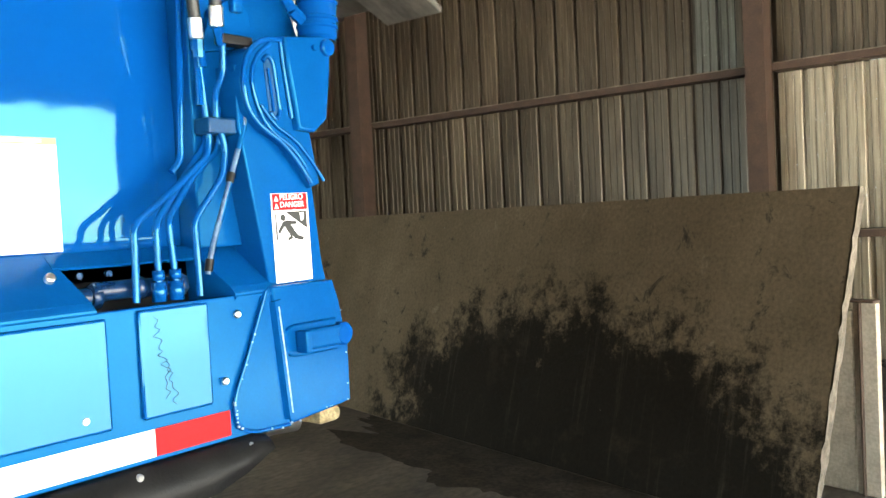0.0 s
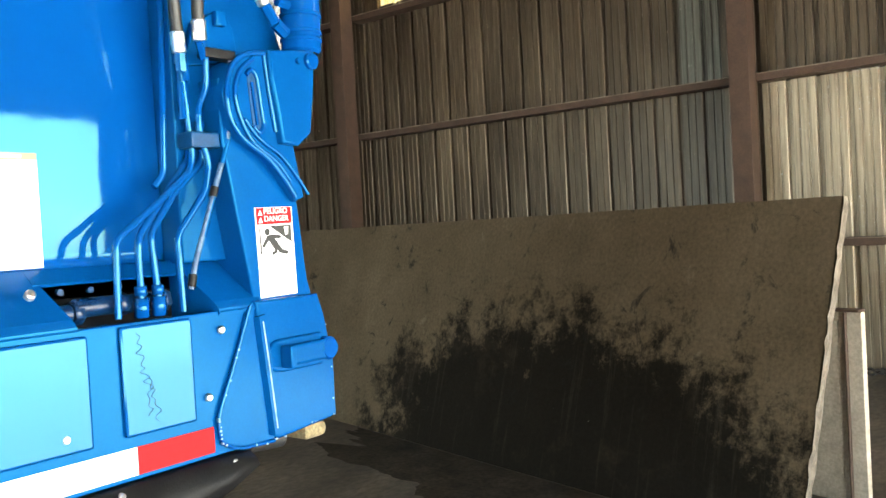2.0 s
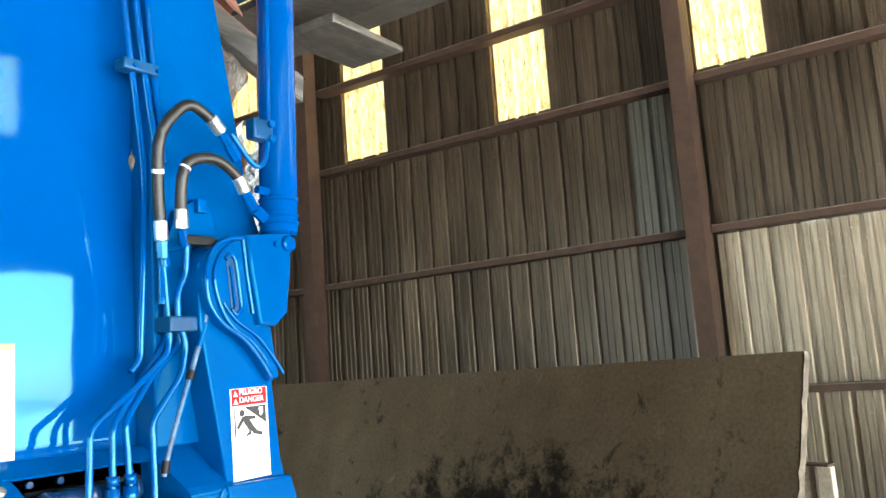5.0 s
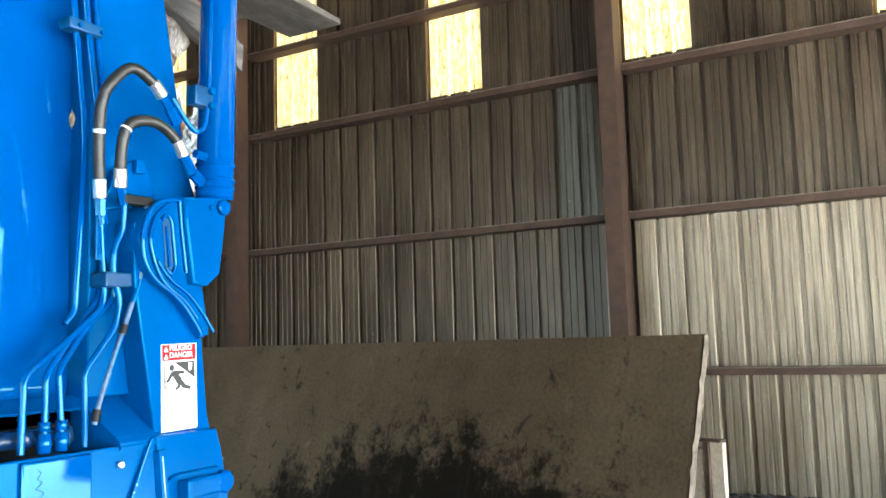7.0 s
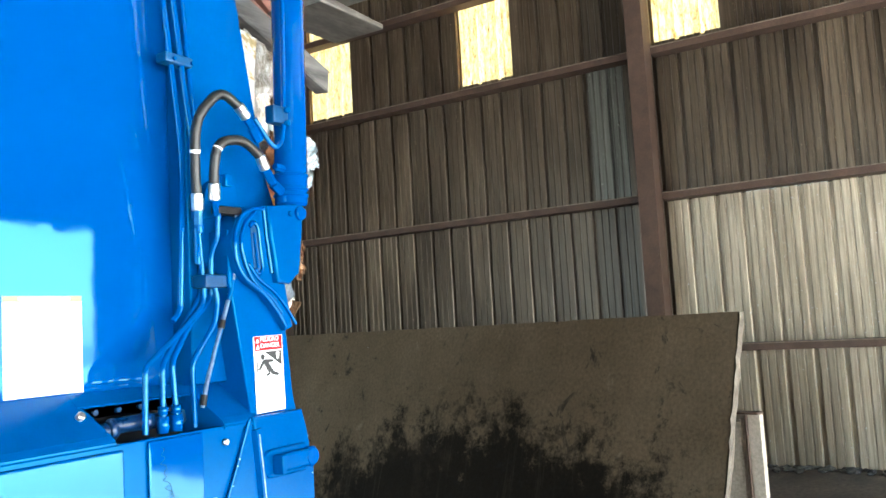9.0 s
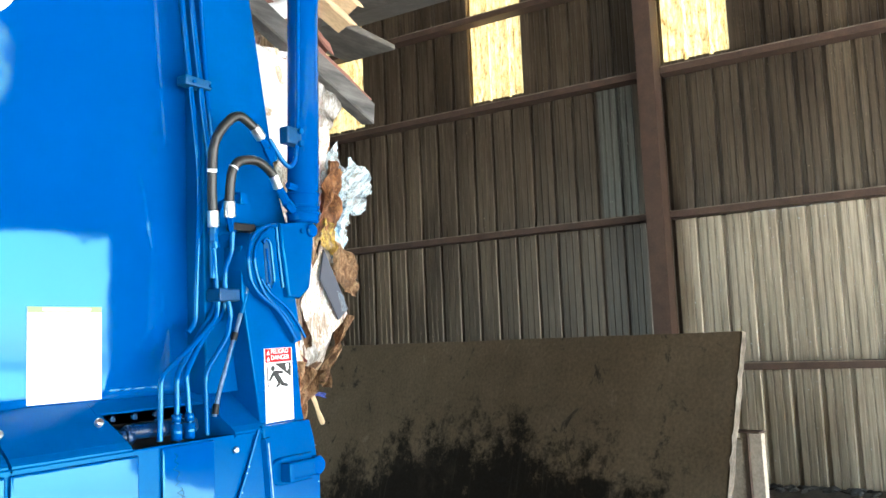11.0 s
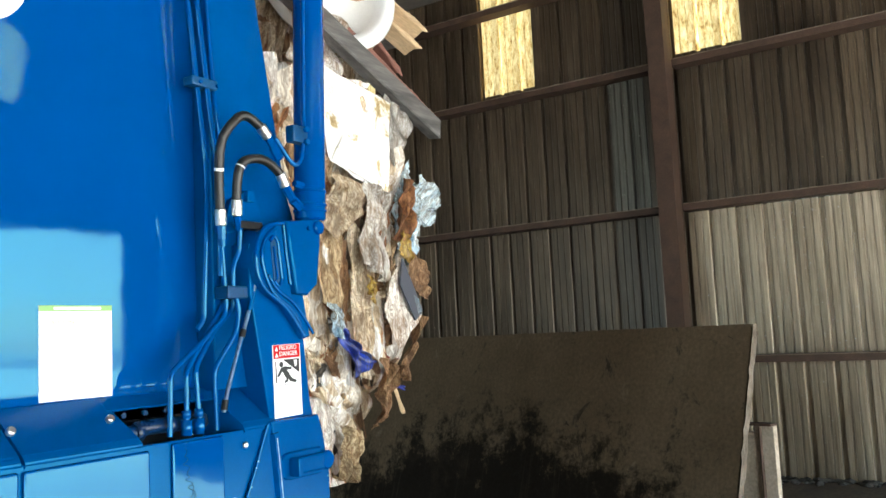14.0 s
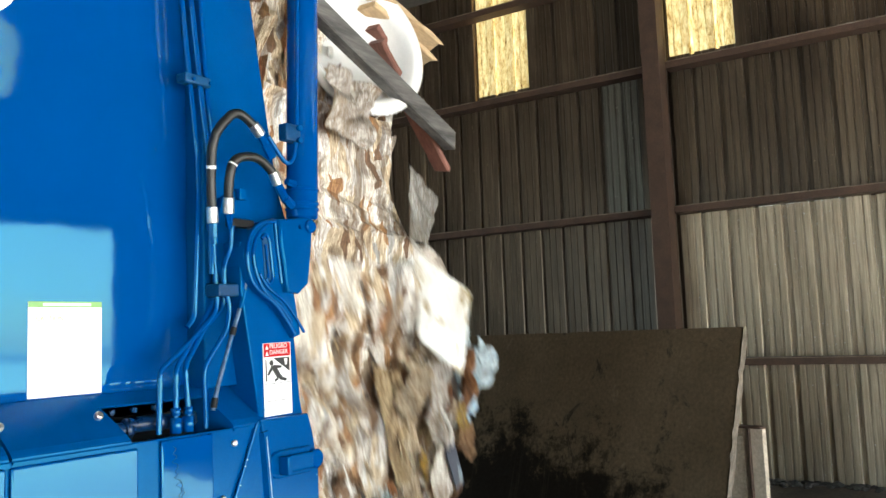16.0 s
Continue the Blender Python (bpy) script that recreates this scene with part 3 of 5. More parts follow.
lock = prism("lock_boss", [(0.792 + 0.05 - 0.05 * math.cos(t), 1.412 + 0.042 * math.sin(t)) for t in (k * math.pi / 8 - math.pi / 2 for k in range(9))] + [(0.98, 1.454), (0.98, 1.370)], XP + 0.008, XP + 0.030, PAINT_TRIM, truck, 0.006)
boxed("lock_bar", XP + 0.030, XP + 0.050, 0.838, 1.000, 1.384, 1.438, PAINT_TRIM, truck, 0.008)
rod("lock_pin", (XP + 0.018, 0.990, 1.411), (XP + 0.052, 0.990, 1.411), 0.031, PAINT, truck, 20, bevel=0.006)
boxed("bar_step", XP + 0.030, XP + 0.070, 0.834, 0.854, 1.382, 1.438, PAINT_TRIM, truck, 0.004)

# pale flecks along the welds and cut edges: glints put into the colour
rg = random.Random(5)
EDGE = [(0.757, 1.545), (0.703, 1.42), (0.644, 1.295), (0.650, 1.232), (0.70, 1.208), (0.81, 1.206), (0.92, 1.214), (1.020, 1.226), (1.024, 1.35), (1.002, 1.48)]
for k in range(26):
    i = rg.randrange(len(EDGE) - 1)
    f = rg.random()
    y, z = (EDGE[i][j] * (1 - f) + EDGE[i + 1][j] * f + rg.gauss(0, 0.002) for j in (0, 1))
    s = rg.uniform(0.0013, 0.0034)
    y = min(y, 1.018)
    z = max(z, 1.222) if y > 0.85 else z
    prism("paint_chip", [(y - s, z - s * 0.6), (y + s * 0.7, z - s), (y + s, z + s * 0.5), (y - s * 0.3, z + s)], XR + 0.001, XR + 0.0052 if y > 0.80 else XR + 0.0075, PALE_EDGE, truck, 0.0)
# cylinder bracket: shaped plate, raised rim, slot and clevis block
XB = -1.622
prism("bracket_plate", [(0.712, 2.06), (0.730, 2.125), (0.775, 2.162), (0.84, 2.170), (0.93, 2.17), (0.93, 1.94), (0.955, 1.81), (0.925, 1.80), (0.885, 1.85), (0.83, 1.912), (0.765, 1.945), (0.725, 1.985)], -1.70, XB, PAINT_TRIM, truck, 0.008)
RIM = [(0.845, 2.170), (0.785, 2.164), (0.738, 2.130), (0.718, 2.07), (0.724, 1.995), (0.762, 1.948), (0.830, 1.914), (0.880, 1.862), (0.918, 1.812)]
piped("bracket_rim", [(XB + 0.004, y, z) for y, z in RIM], 0.007, PAINT, truck, 0.05)
piped("bracket_rim", [(XB + 0.004, y + 0.022 + 0.1 * (0.16 - abs(z - 2.0)) * (z < 2.0), z - 0.010) for y, z in RIM[1:-1]], 0.006, PAINT, truck, 0.05)
piped("bracket_rim", [(XB + 0.003, y + 0.046, z + 0.006) for y, z in RIM[4:]], 0.005, PAINT, truck, 0.05)
# the slot is a flat plate 2 mm proud, in darker blue
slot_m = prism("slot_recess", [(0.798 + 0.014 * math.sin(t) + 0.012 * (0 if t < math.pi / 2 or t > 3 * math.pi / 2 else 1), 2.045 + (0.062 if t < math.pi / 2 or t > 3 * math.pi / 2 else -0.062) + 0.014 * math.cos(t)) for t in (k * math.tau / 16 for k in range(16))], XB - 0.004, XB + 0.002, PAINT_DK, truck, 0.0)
piped("slot_weld", [(XB + 0.003, 0.782, 2.11), (XB + 0.003, 0.798, 2.128), (XB + 0.003, 0.815, 2.11), (XB + 0.003, 0.829, 1.985), (XB + 0.003, 0.812, 1.966), (XB + 0.003, 0.796, 1.985)], 0.006, PAINT, truck, 0.02)
for k in range(14):
    z = 2.09 - k * 0.0075
    rod("weld_ripple", (XB + 0.001, 0.797 + k * 0.0008, z), (XB + 0.006, 0.797 + k * 0.0008, z), 0.0042, PAINT, truck, 8)
prism("clevis_block", [(0.842, 2.176), (1.0, 2.196), (0.992, 2.10), (0.972, 1.975), (0.925, 1.940), (0.872, 1.945), (0.862, 2.02), (0.848, 2.10)], XB - 0.05, XB + 0.022, PAINT_TRIM, truck, 0.008)
rod("clevis_pin", (XB, 0.980, 2.163), (XB + 0.036, 0.980, 2.163), 0.022, PAINT, truck, 20, bevel=0.004)
rod("pin_bolt", (XB + 0.02, 0.936, 2.158), (XB + 0.032, 0.936, 2.158), 0.008, PAINT_TRIM, truck, 6)
piped("block_weld", [(XB + 0.003, 0.842, 2.165), (XB + 0.003, 0.850, 2.08), (XB + 0.003, 0.866, 1.975)], 0.006, PAINT, truck, 0.02)

# lift cylinder
XCY = -1.645
cyl = rod("lift_cylinder", (XCY, 0.995, 2.19), (XCY, 1.032, 3.35), 0.053, PAINT, truck, 32, bevel=0.008)
for z in (2.225, 2.245, 2.29):
    y = 0.995 + (z - 2.19) * 0.0319
    rod("collar", (XCY, y, z - 0.006), (XCY, y + 0.0004, z + 0.006), 0.0565, PAINT, truck, 32, bevel=0.003)
rod("cylinder_rod", (XCY, 1.032, 3.35), (XCY, 1.055, 4.1), 0.032, STEEL, truck, 24)
boxed("tube_clamp", XCY + 0.03, XCY + 0.068, 0.858, 0.925, 2.432, 2.488, PAINT_DK, truck, 0.006)
for z in (2.437, 2.477):
    rod("clamp_bolt", (XCY + 0.064, 0.912, z), (XCY + 0.080, 0.912, z), 0.010, PAINT_TRIM, truck, 6)
piped("cylinder_tube", [(XCY + 0.06, 0.945, 3.4), (XCY + 0.06, 0.912, 2.45), (XCY + 0.06, 0.897, 2.372), (XCY + 0.06, 0.868, 2.352), (XCY + 0.055, 0.842, 2.375), (XCY + 0.052, 0.792, 2.432)], 0.0075, PAINT, truck, 0.03)

# rail, skirt, reflective tape and rubber flap
RAIL = [(-6.8, 0.262), (0.640, 0.650)]


def rail_strip(name, y0, y1, skew0=0.0, skew1=0.0):
    """A stretch of the sloping rail; skew moves its lower end on from its upper one."""
    bm = bmesh.new()
    prof = [(XS - 0.02, 1.668, 0), (XS + 0.004, 1.668, 0), (XR - 0.012, 1.562, 0.9), (XR, 1.545, 1), (XR, 1.530, 1), (XS - 0.02, 1.530, 0)]
    ends = [[bm.verts.new((x, y + k * f, z)) for x, z, f in prof] for y, k in ((y0, skew0), (y1, skew1))]
    for k in range(len(prof)):
        bm.faces.new((ends[0][k], ends[0][(k + 1) % len(prof)], ends[1][(k + 1) % len(prof)], ends[1][k]))
    bm.faces.new(ends[0])
    bm.faces.new(ends[1])
    bmesh.ops.bevel(bm, geom=[e for e in bm.edges if abs(e.verts[0].co.y - e.verts[1].co.y) > 0.05 and e.verts[0].co.x > XR - 0.05], offset=0.005, segments=2, affect="EDGES")
    return shade_auto(part(name, bm, PAINT_TRIM, truck), 40)


rail_strip("side_rail", -6.8, -0.006)
rail_strip("side_rail", 0.002, 0.290, 0.0, 0.030)
rail_strip("side_rail", 0.640, 0.800, 0.030, 0.0)
bm = bmesh.new()
lip = [[bm.verts.new((x, y, z)) for x, z in ((XS - 0.004, 1.668), (XS + 0.004, 1.668), (XS + 0.046, 1.638), (XS + 0.042, 1.632), (XS - 0.004, 1.660))] for y in (0.284, 0.646)]
for k in range(5):
    bm.faces.new((lip[0][k], lip[0][(k + 1) % 5], lip[1][(k + 1) % 5], lip[1][k]))
bm.faces.new(lip[0])
bm.faces.new(lip[1])
part("rail_lip", bm, PAINT_TRIM, truck)
# recess lining: shade painted as near-black sheets, with a dark blue strip
boxed("recess_back", XS - 0.012, XS - 0.002, 0.20, 0.66, 1.50, 1.64, RECESS_SHADE, truck, 0.0)
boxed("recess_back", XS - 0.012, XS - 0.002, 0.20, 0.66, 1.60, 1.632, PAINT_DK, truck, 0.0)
boxed("recess_floor", XS, XR - 0.042, 0.20, 0.66, 1.49, 1.50, RECESS_SHADE, truck, 0.0)
boxed("skirt", XR - 0.04, XR - 0.006, -2.6, 0.800, 1.205, 1.544, PAINT_TRIM, truck, 0.004)
boxed("raised_plate", XR - 0.006, XR + 0.004, 0.408, 0.588, 1.300, 1.538, PAINT, truck, 0.006)
boxed("raised_plate", XR - 0.006, XR + 0.004, -0.004, 0.337, 1.296, 1.530, PAINT, truck, 0.006)
boxed("raised_plate", XR - 0.006, XR + 0.004, -1.20, -0.014, 1.296, 1.530, PAINT, truck, 0.006)
for k, y in enumerate((0.436, 0.236, 0.036, -0.164, -0.364, -0.564)):
    boxed("reflective_tape", XR - 0.005, XR - 0.003, y, y + 0.199, 1.216, 1.276, RED_DECAL if k % 3 == 0 else TAPE_WHITE, truck, 0.0, "red reflective tape" if k % 3 == 0 else "white reflective tape")
for y, z in ((0.67, 1.499), (0.624, 1.347), (0.278, 1.328), (-0.10, 1.33)):
    b = rod("bolt", (XR - 0.006, y, z), (XR + 0.006, y, z), 0.0095, STEEL, truck, 12, "bright bolt head", bevel=0.003)
for y in (0.237, -0.02, -0.28):
    rod("bolt", (-1.660, y, 1.617), (-1.682 + 0.036, y, 1.627), 0.011, STEEL, truck, 12, "bright bolt head", bevel=0.003)
bm = bmesh.new()
n0 = 16
rows = []
for i in range(n0 + 1):
    y = -0.6 + 1.325 * i / n0
    zt, zb = 1.203, 1.098 + 0.07 * max(0, (y - 0.45) / 0.27) ** 2
    rows.append([bm.verts.new((x, y, z)) for x, z in ((XR - 0.03, zt), (XR + 0.012, zt - 0.004), (XR + 0.034, (zt + zb) / 2), (XR + 0.046, zb), (XR + 0.036, zb - 0.003), (XR + 0.022, (zt + zb) / 2), (XR - 0.03, zt - 0.014))])
for a, b in zip(rows, rows[1:]):
    for k in range(7):
        bm.faces.new((a[k], a[(k + 1) % 7], b[(k + 1) % 7], b[k]))
bm.faces.new(rows[0])
bm.faces.new(rows[-1])
part("rubber_flap", bm, RUBBER, truck, "black rubber mudguard flap", smooth=True)
for y in (0.380, 0.672, 0.08):
    rod("flap_bolt", (XR + 0.008, y, 1.188), (XR + 0.024, y, 1.186), 0.008, STEEL, truck, 10, bevel=0.002)
boxed("rear_sill", mirror_x(XR), -1.95, 0.85, 1.0, 1.08, 1.20, PAINT_DK, truck, 0.01)
boxed("bumper_wood", -1.80, XP - 0.03, 0.955, 1.040, 1.160, 1.205, surface("straw_packing", (0.12, 0.09, 0.045), (0.36, 0.28, 0.15), 30.0, 0.9, 0.0, 120.0, 0.8), truck, 0.018, "tan packing stuck under the sill")

rod("tow_eye", (-1.74, 0.80, 1.185), (-1.74, 0.93, 1.175), 0.028, CHASSIS, truck, 16, bevel=0.008)
# valves in the recess
for y, z, l in ((0.29, 1.572, 0.11), (0.40, 1.582, 0.10), (0.50, 1.58, 0.11)):
    rod("valve_body", (-1.705, y - l / 2, z), (-1.705, y + l / 2, z), 0.021, VALVE, truck, 14, bevel=0.004)
    rod("valve_nut", (-1.705, y + l / 2, z), (-1.705, y + l / 2 + 0.022, z), 0.026, VALVE, truck, 6)
for y in (0.30, 0.36, 0.43, 0.50):
    rod("manifold_bolt", (XS - 0.002, y, 1.616), (XS + 0.012, y, 1.616), 0.008, PAINT_DK, truck, 6)
for y in (0.490, 0.534):
    rod("pipe_nut", (-1.668, y, 1.548), (-1.668, y, 1.592), 0.017, PAINT, truck, 6)
    rod("pipe_nut", (-1.668, y, 1.596), (-1.668, y, 1.618), 0.014, PAINT, truck, 6)

# hydraulic pipes
PR = 0.0085
piped("hydraulic_pipe", [(-1.668, 0.432, 1.552), (-1.668, 0.437, 1.722), (-1.68, 0.560, 1.806), (-1.69, 0.655, 1.880), (-1.69, 0.664, 1.92), (-1.69, 0.645, 2.15)], PR, PAINT, truck, 0.022)
piped("hydraulic_pipe", [(-1.668, 0.490, 1.59), (-1.668, 0.491, 1.724), (-1.70, 0.600, 1.838), (-1.71, 0.668, 1.91), (-1.71, 0.672, 2.0)], PR, PAINT, truck, 0.022)
piped("hydraulic_pipe", [(-1.668, 0.534, 1.59), (-1.668, 0.523, 1.732), (-1.70, 0.620, 1.835), (-1.705, 0.700, 1.90), (-1.70, 0.700, 2.0)], PR, PAINT, truck, 0.022)
piped("hydraulic_pipe", [(-1.668, 0.596, 1.55), (-1.668, 0.592, 1.725), (-1.668, 0.678, 1.828), (-1.668, 0.694, 1.900), (-1.668, 0.672, 1.962), (-1.668, 0.672, 2.032), (-1.665, 0.697, 2.075), (-1.65, 0.690, 2.17)], PR, PAINT, truck, 0.022)
piped("sleeved_line", [(-1.655, 0.612, 1.60), (-1.655, 0.628, 1.66), (-1.655, 0.695, 1.83), (-1.650, 0.738, 1.95), (-1.645, 0.750, 2.04), (-1.640, 0.755, 2.10), (-1.64, 0.748, 2.165)], 0.0068, SILVER_SLEEVE, truck, 0.06, "grey sleeved line")
for a, b in (((-1.655, 0.655, 1.722), (-1.655, 0.690, 1.815)), ((-1.651, 0.718, 1.895), (-1.648, 0.738, 1.953))):
    rod("line_tape", a, b, 0.0074, PAINT_TRIM, truck, 10)
rod("line_tape", (-1.655, 0.689, 1.815), (-1.655, 0.697, 1.838), 0.010, RUBBER, truck, 10)
rod("line_tape", (-1.655, 0.614, 1.606), (-1.655, 0.620, 1.635), 0.010, RUBBER, truck, 10)
boxed("pipe_clamp", -1.715, -1.655, 0.640, 0.722, 1.932, 1.970, PAINT_DK, truck, 0.005)
boxed("pipe_clamp", -1.665, -1.630, 0.675, 0.765, 2.143, 2.167, RUBBER, truck, 0.004)
rod("pipe_joint", (-1.69, 0.646, 2.13), (-1.69, 0.644, 2.185), 0.016, PAINT, truck, 6)
rod("pipe_joint", (-1.685, 0.652, 2.09), (-1.687, 0.648, 2.13), 0.0135, PAINT, truck, 12)
# long riser pipes along the rear border of the panel
piped("riser_pipe", [(-1.715, 0.570, 1.842), (-1.715, 0.598, 1.87), (-1.715, 0.618, 2.25), (-1.715, 0.616, 2.34), (-1.715, 0.558, 2.86), (-1.715, 0.536, 3.42)], 0.0085, PAINT, truck, 0.05)
piped("riser_pipe", [(-1.69, 0.644, 2.0), (-1.70, 0.651, 2.33), (-1.705, 0.628, 2.50), (-1.705, 0.584, 2.86), (-1.705, 0.566, 3.42)], 0.0095, PAINT, truck, 0.05)
piped("riser_pipe", [(-1.71, 0.678, 2.36), (-1.71, 0.651, 2.55), (-1.71, 0.624, 2.90), (-1.71, 0.586, 3.42)], 0.0085, PAINT, truck, 0.05)
boxed("pipe_clamp", -1.735, -1.690, 0.552, 0.652, 2.575, 2.605, PAINT_DK, truck, 0.006)
for y in (0.580, 0.645):
    rod("clamp_bolt", (-1.69, y, 2.587), (-1.682, y, 2.587), 0.006, PAINT_TRIM, truck, 6)


def hose(pts, sleeve_bands):
    """A rubber hose with crimped silver ends and printed bands."""
    p = arc_fillet(pts, 0.09, 8)
    h = shade_auto(part("hydraulic_hose", tube(bmesh.new(), p, 0.0145, 12), HOSE, truck, "black rubber hydraulic hose"), 60)
    for a, b in ((p[0], p[0] + (p[1] - p[0]).normalized() * 0.05), (p[-1], p[-1] + (p[-2] - p[-1]).normalized() * 0.045)):
        rod("crimp", a, b, 0.0172, STEEL, h, 14, "silver crimp ferrule", bevel=0.003)
    for i in sleeve_bands:
        rod("printed_band", p[i], p[i] + (p[i + 1] - p[i]) * 0.6, 0.0150, WHITE_DECAL, h, 12)
    return h


hose([(-1.665, 0.628, 2.150), (-1.655, 0.612, 2.28), (-1.62, 0.592, 2.41), (-1.60, 0.668, 2.495), (-1.595, 0.735, 2.455), (-1.595, 0.762, 2.43)], (7,))
hose([(-1.640, 0.668, 2.180), (-1.625, 0.655, 2.27), (-1.61, 0.66, 2.345), (-1.60, 0.745, 2.365), (-1.60, 0.815, 2.325), (-1.60, 0.838, 2.285)], (12,))
rod("hose_fitting", (-1.595, 0.762, 2.43), (-1.597, 0.785, 2.405), 0.0125, PAINT, truck, 6)
rod("hose_fitting", (-1.597, 0.785, 2.405), (-1.60, 0.815, 2.37), 0.0155, PAINT, truck, 6)
rod("hose_fitting", (-1.60, 0.838, 2.285), (-1.60, 0.868, 2.245), 0.0140, PAINT, truck, 6)
rod("hose_fitting", (-1.60, 0.868, 2.245), (-1.605, 0.905, 2.225), 0.0160, PAINT, truck, 6)
rod("cylinder_port", (-1.60, 0.878, 2.300), (-1.60, 0.915, 2.297), 0.012, PAINT, truck, 6)
rod("hose_fitting", (-1.665, 0.628, 2.150), (-1.67, 0.632, 2.110), 0.0135, PAINT, truck, 6)
rod("hose_fitting", (-1.640, 0.668, 2.180), (-1.645, 0.682, 2.140), 0.0125, PAINT, truck, 6)
prism("hinge_ear", [(0.66, 2.13), (0.70, 2.24), (0.76, 2.275), (0.80, 2.268), (0.815, 2.245), (0.83, 2.16)], -1.722, -1.700, PAINT_TRIM, truck, 0.004)
boxed("ear_lug", -1.70, -1.68, 0.752, 0.782, 2.238, 2.275, PAINT_TRIM, truck, 0.004)

# decals
def facing(x, y, z):
    """A pose for flat lettering on the near side: reads from the front of the truck to its rear."""
    return Matrix(((0, 0, 1, x), (1, 0, 0, y), (0, 1, 0, z), (0, 0, 0, 1)))


dl = boxed("danger_label", XP, XP + 0.0015, 0.805, 0.927, 1.561, 1.787, WHITE_DECAL, truck, 0.0, "white danger label with a red heading")
dl.data.transform(Matrix.Translation((0, -0.866, -1.674)))
dl.matrix_basis = pose(0, 0.866, 1.674, 1.0)
XL = XP + 0.0022
boxed("red_heading", XL - 0.0004, XL, -0.058, 0.058, 0.070, 0.112, RED_DECAL, dl, 0.0)
lettering("heading_letters", "PELIGRO", 0.020, WHITE_DECAL, dl, facing(XL + 0.0006, -0.034, 0.0925), 0.0003)
lettering("heading_letters", "DANGER", 0.020, WHITE_DECAL, dl, facing(XL + 0.0006, -0.034, 0.0735), 0.0003)
for z in (0.0935, 0.0745):
    prism("warning_triangle", [(-0.052, z), (-0.038, z), (-0.045, z + 0.013)], XL, XL + 0.0008, WHITE_DECAL, dl, 0.0)
prism("pictogram", [(-0.052, 0.062), (-0.048, 0.062), (-0.046, -0.005), (-0.052, -0.005)], XL - 0.0004, XL, BLACK_INK, dl, 0.0)
prism("pictogram", [(-0.018, 0.066), (0.054, 0.066), (0.054, 0.020)], XL - 0.0004, XL, BLACK_INK, dl, 0.0)
prism("pictogram", [(0.030, 0.062), (0.044, 0.062), (0.042, 0.045), (0.034, 0.040)], XL, XL + 0.0005, WHITE_DECAL, dl, 0.0)
for pts in ([(-0.026 + 0.009 * math.cos(a), 0.051 + 0.009 * math.sin(a)) for a in (k * math.tau / 10 for k in range(10))], [(-0.030, 0.040), (-0.012, 0.045), (0.009, 0.020), (-0.009, 0.010)],
            [(-0.013, 0.044), (0.019, 0.041), (0.018, 0.033), (-0.006, 0.033)], [(-0.029, 0.039), (-0.046, 0.016), (-0.039, 0.011), (-0.020, 0.032)],
            [(-0.006, 0.013), (0.008, 0.019), (0.021, 0.005), (0.041, -0.002), (0.036, -0.010), (0.010, -0.004)], [(-0.010, 0.014), (0.001, 0.012), (0.003, -0.003), (-0.013, -0.009), (-0.015, -0.002), (-0.005, 0.003)]):
    prism("pictogram", pts, XL - 0.0004, XL, BLACK_INK, dl, 0.0)
for z in (-0.014, -0.068):
    boxed("rule", XL - 0.0004, XL, -0.057, 0.057, z, z + 0.0015, BLACK_INK, dl, 0.0)
for k, z in enumerate((-0.024, -0.031, -0.038, -0.045, -0.052, -0.059, -0.078, -0.085, -0.092, -0.099)):
    boxed("text_bar", XL - 0.0004, XL, -0.050, 0.050 - 0.012 * (k % 3), z, z + 0.0022, GREY_INK, dl, 0.0)

pl = boxed("caution_placard", XS, XS + 0.0015, 0.122, 0.332, 1.672, 1.918, WHITE_DECAL, truck, 0.0, "white caution placard with a green border")
pl.data.transform(Matrix.Translation((0, -0.227, -1.795)))
pl.matrix_basis = pose(0, 0.227, 1.795)
XQ = XS + 0.0022
boxed("green_band", XQ - 0.0004, XQ, -0.105, 0.105, 0.108, 0.123, GREEN_DECAL, pl, 0.0)
boxed("text_bar", XQ, XQ + 0.0004, -0.065, 0.072, 0.112, 0.119, WHITE_DECAL, pl, 0.0)
lettering("heading_letters", "CAUTION", 0.017, YELLOW_INK, pl, facing(XQ, -0.085, 0.070), 0.0003)
boxed("lower_edge", XQ - 0.0004, XQ, -0.105, 0.105, -0.123, -0.1205, GREY_INK, pl, 0.0)
for k in range(3):
    boxed("small_mark", XQ - 0.0004, XQ, 0.0 + 0.02 * k, 0.006 + 0.02 * k, -0.100 + 0.01 * (k % 2), -0.097 + 0.01 * (k % 2), GREY_INK, pl, 0.0)
# white round mark on the body side, drawn as a plain shape
arc = [(-0.05 + 0.147 * math.cos(t), 2.772 + 0.147 * math.sin(t)) for t in (k * math.tau / 48 for k in range(48))]
prism("white_mark", arc, XS - 0.002, XS + 0.0012, WHITE_DECAL, truck, 0.0, "white painted round mark")

# chassis, wheels and cab
for x in (XC - 0.42, XC + 0.42):
    boxed("chassis_rail", x - 0.05, x + 0.05, -9.0, 0.6, 0.85, 1.12, CHASSIS, truck, 0.01)


def wheel(x, y, side):
    w = rod("wheel", (x - 0.15, y, 0.52), (x + 0.15, y, 0.52), 0.52, RUBBER, truck, 36, "black tyre on a white rim", bevel=0.05)
    rod("rim", (x + side * 0.10, y, 0.52), (x + side * 0.155, y, 0.52), 0.29, WHITE_DECAL, w, 28, bevel=0.02)
    rod("hub", (x + side * 0.15, y, 0.52), (x + side * 0.20, y, 0.52), 0.12, STEEL, w, 20, bevel=0.02)


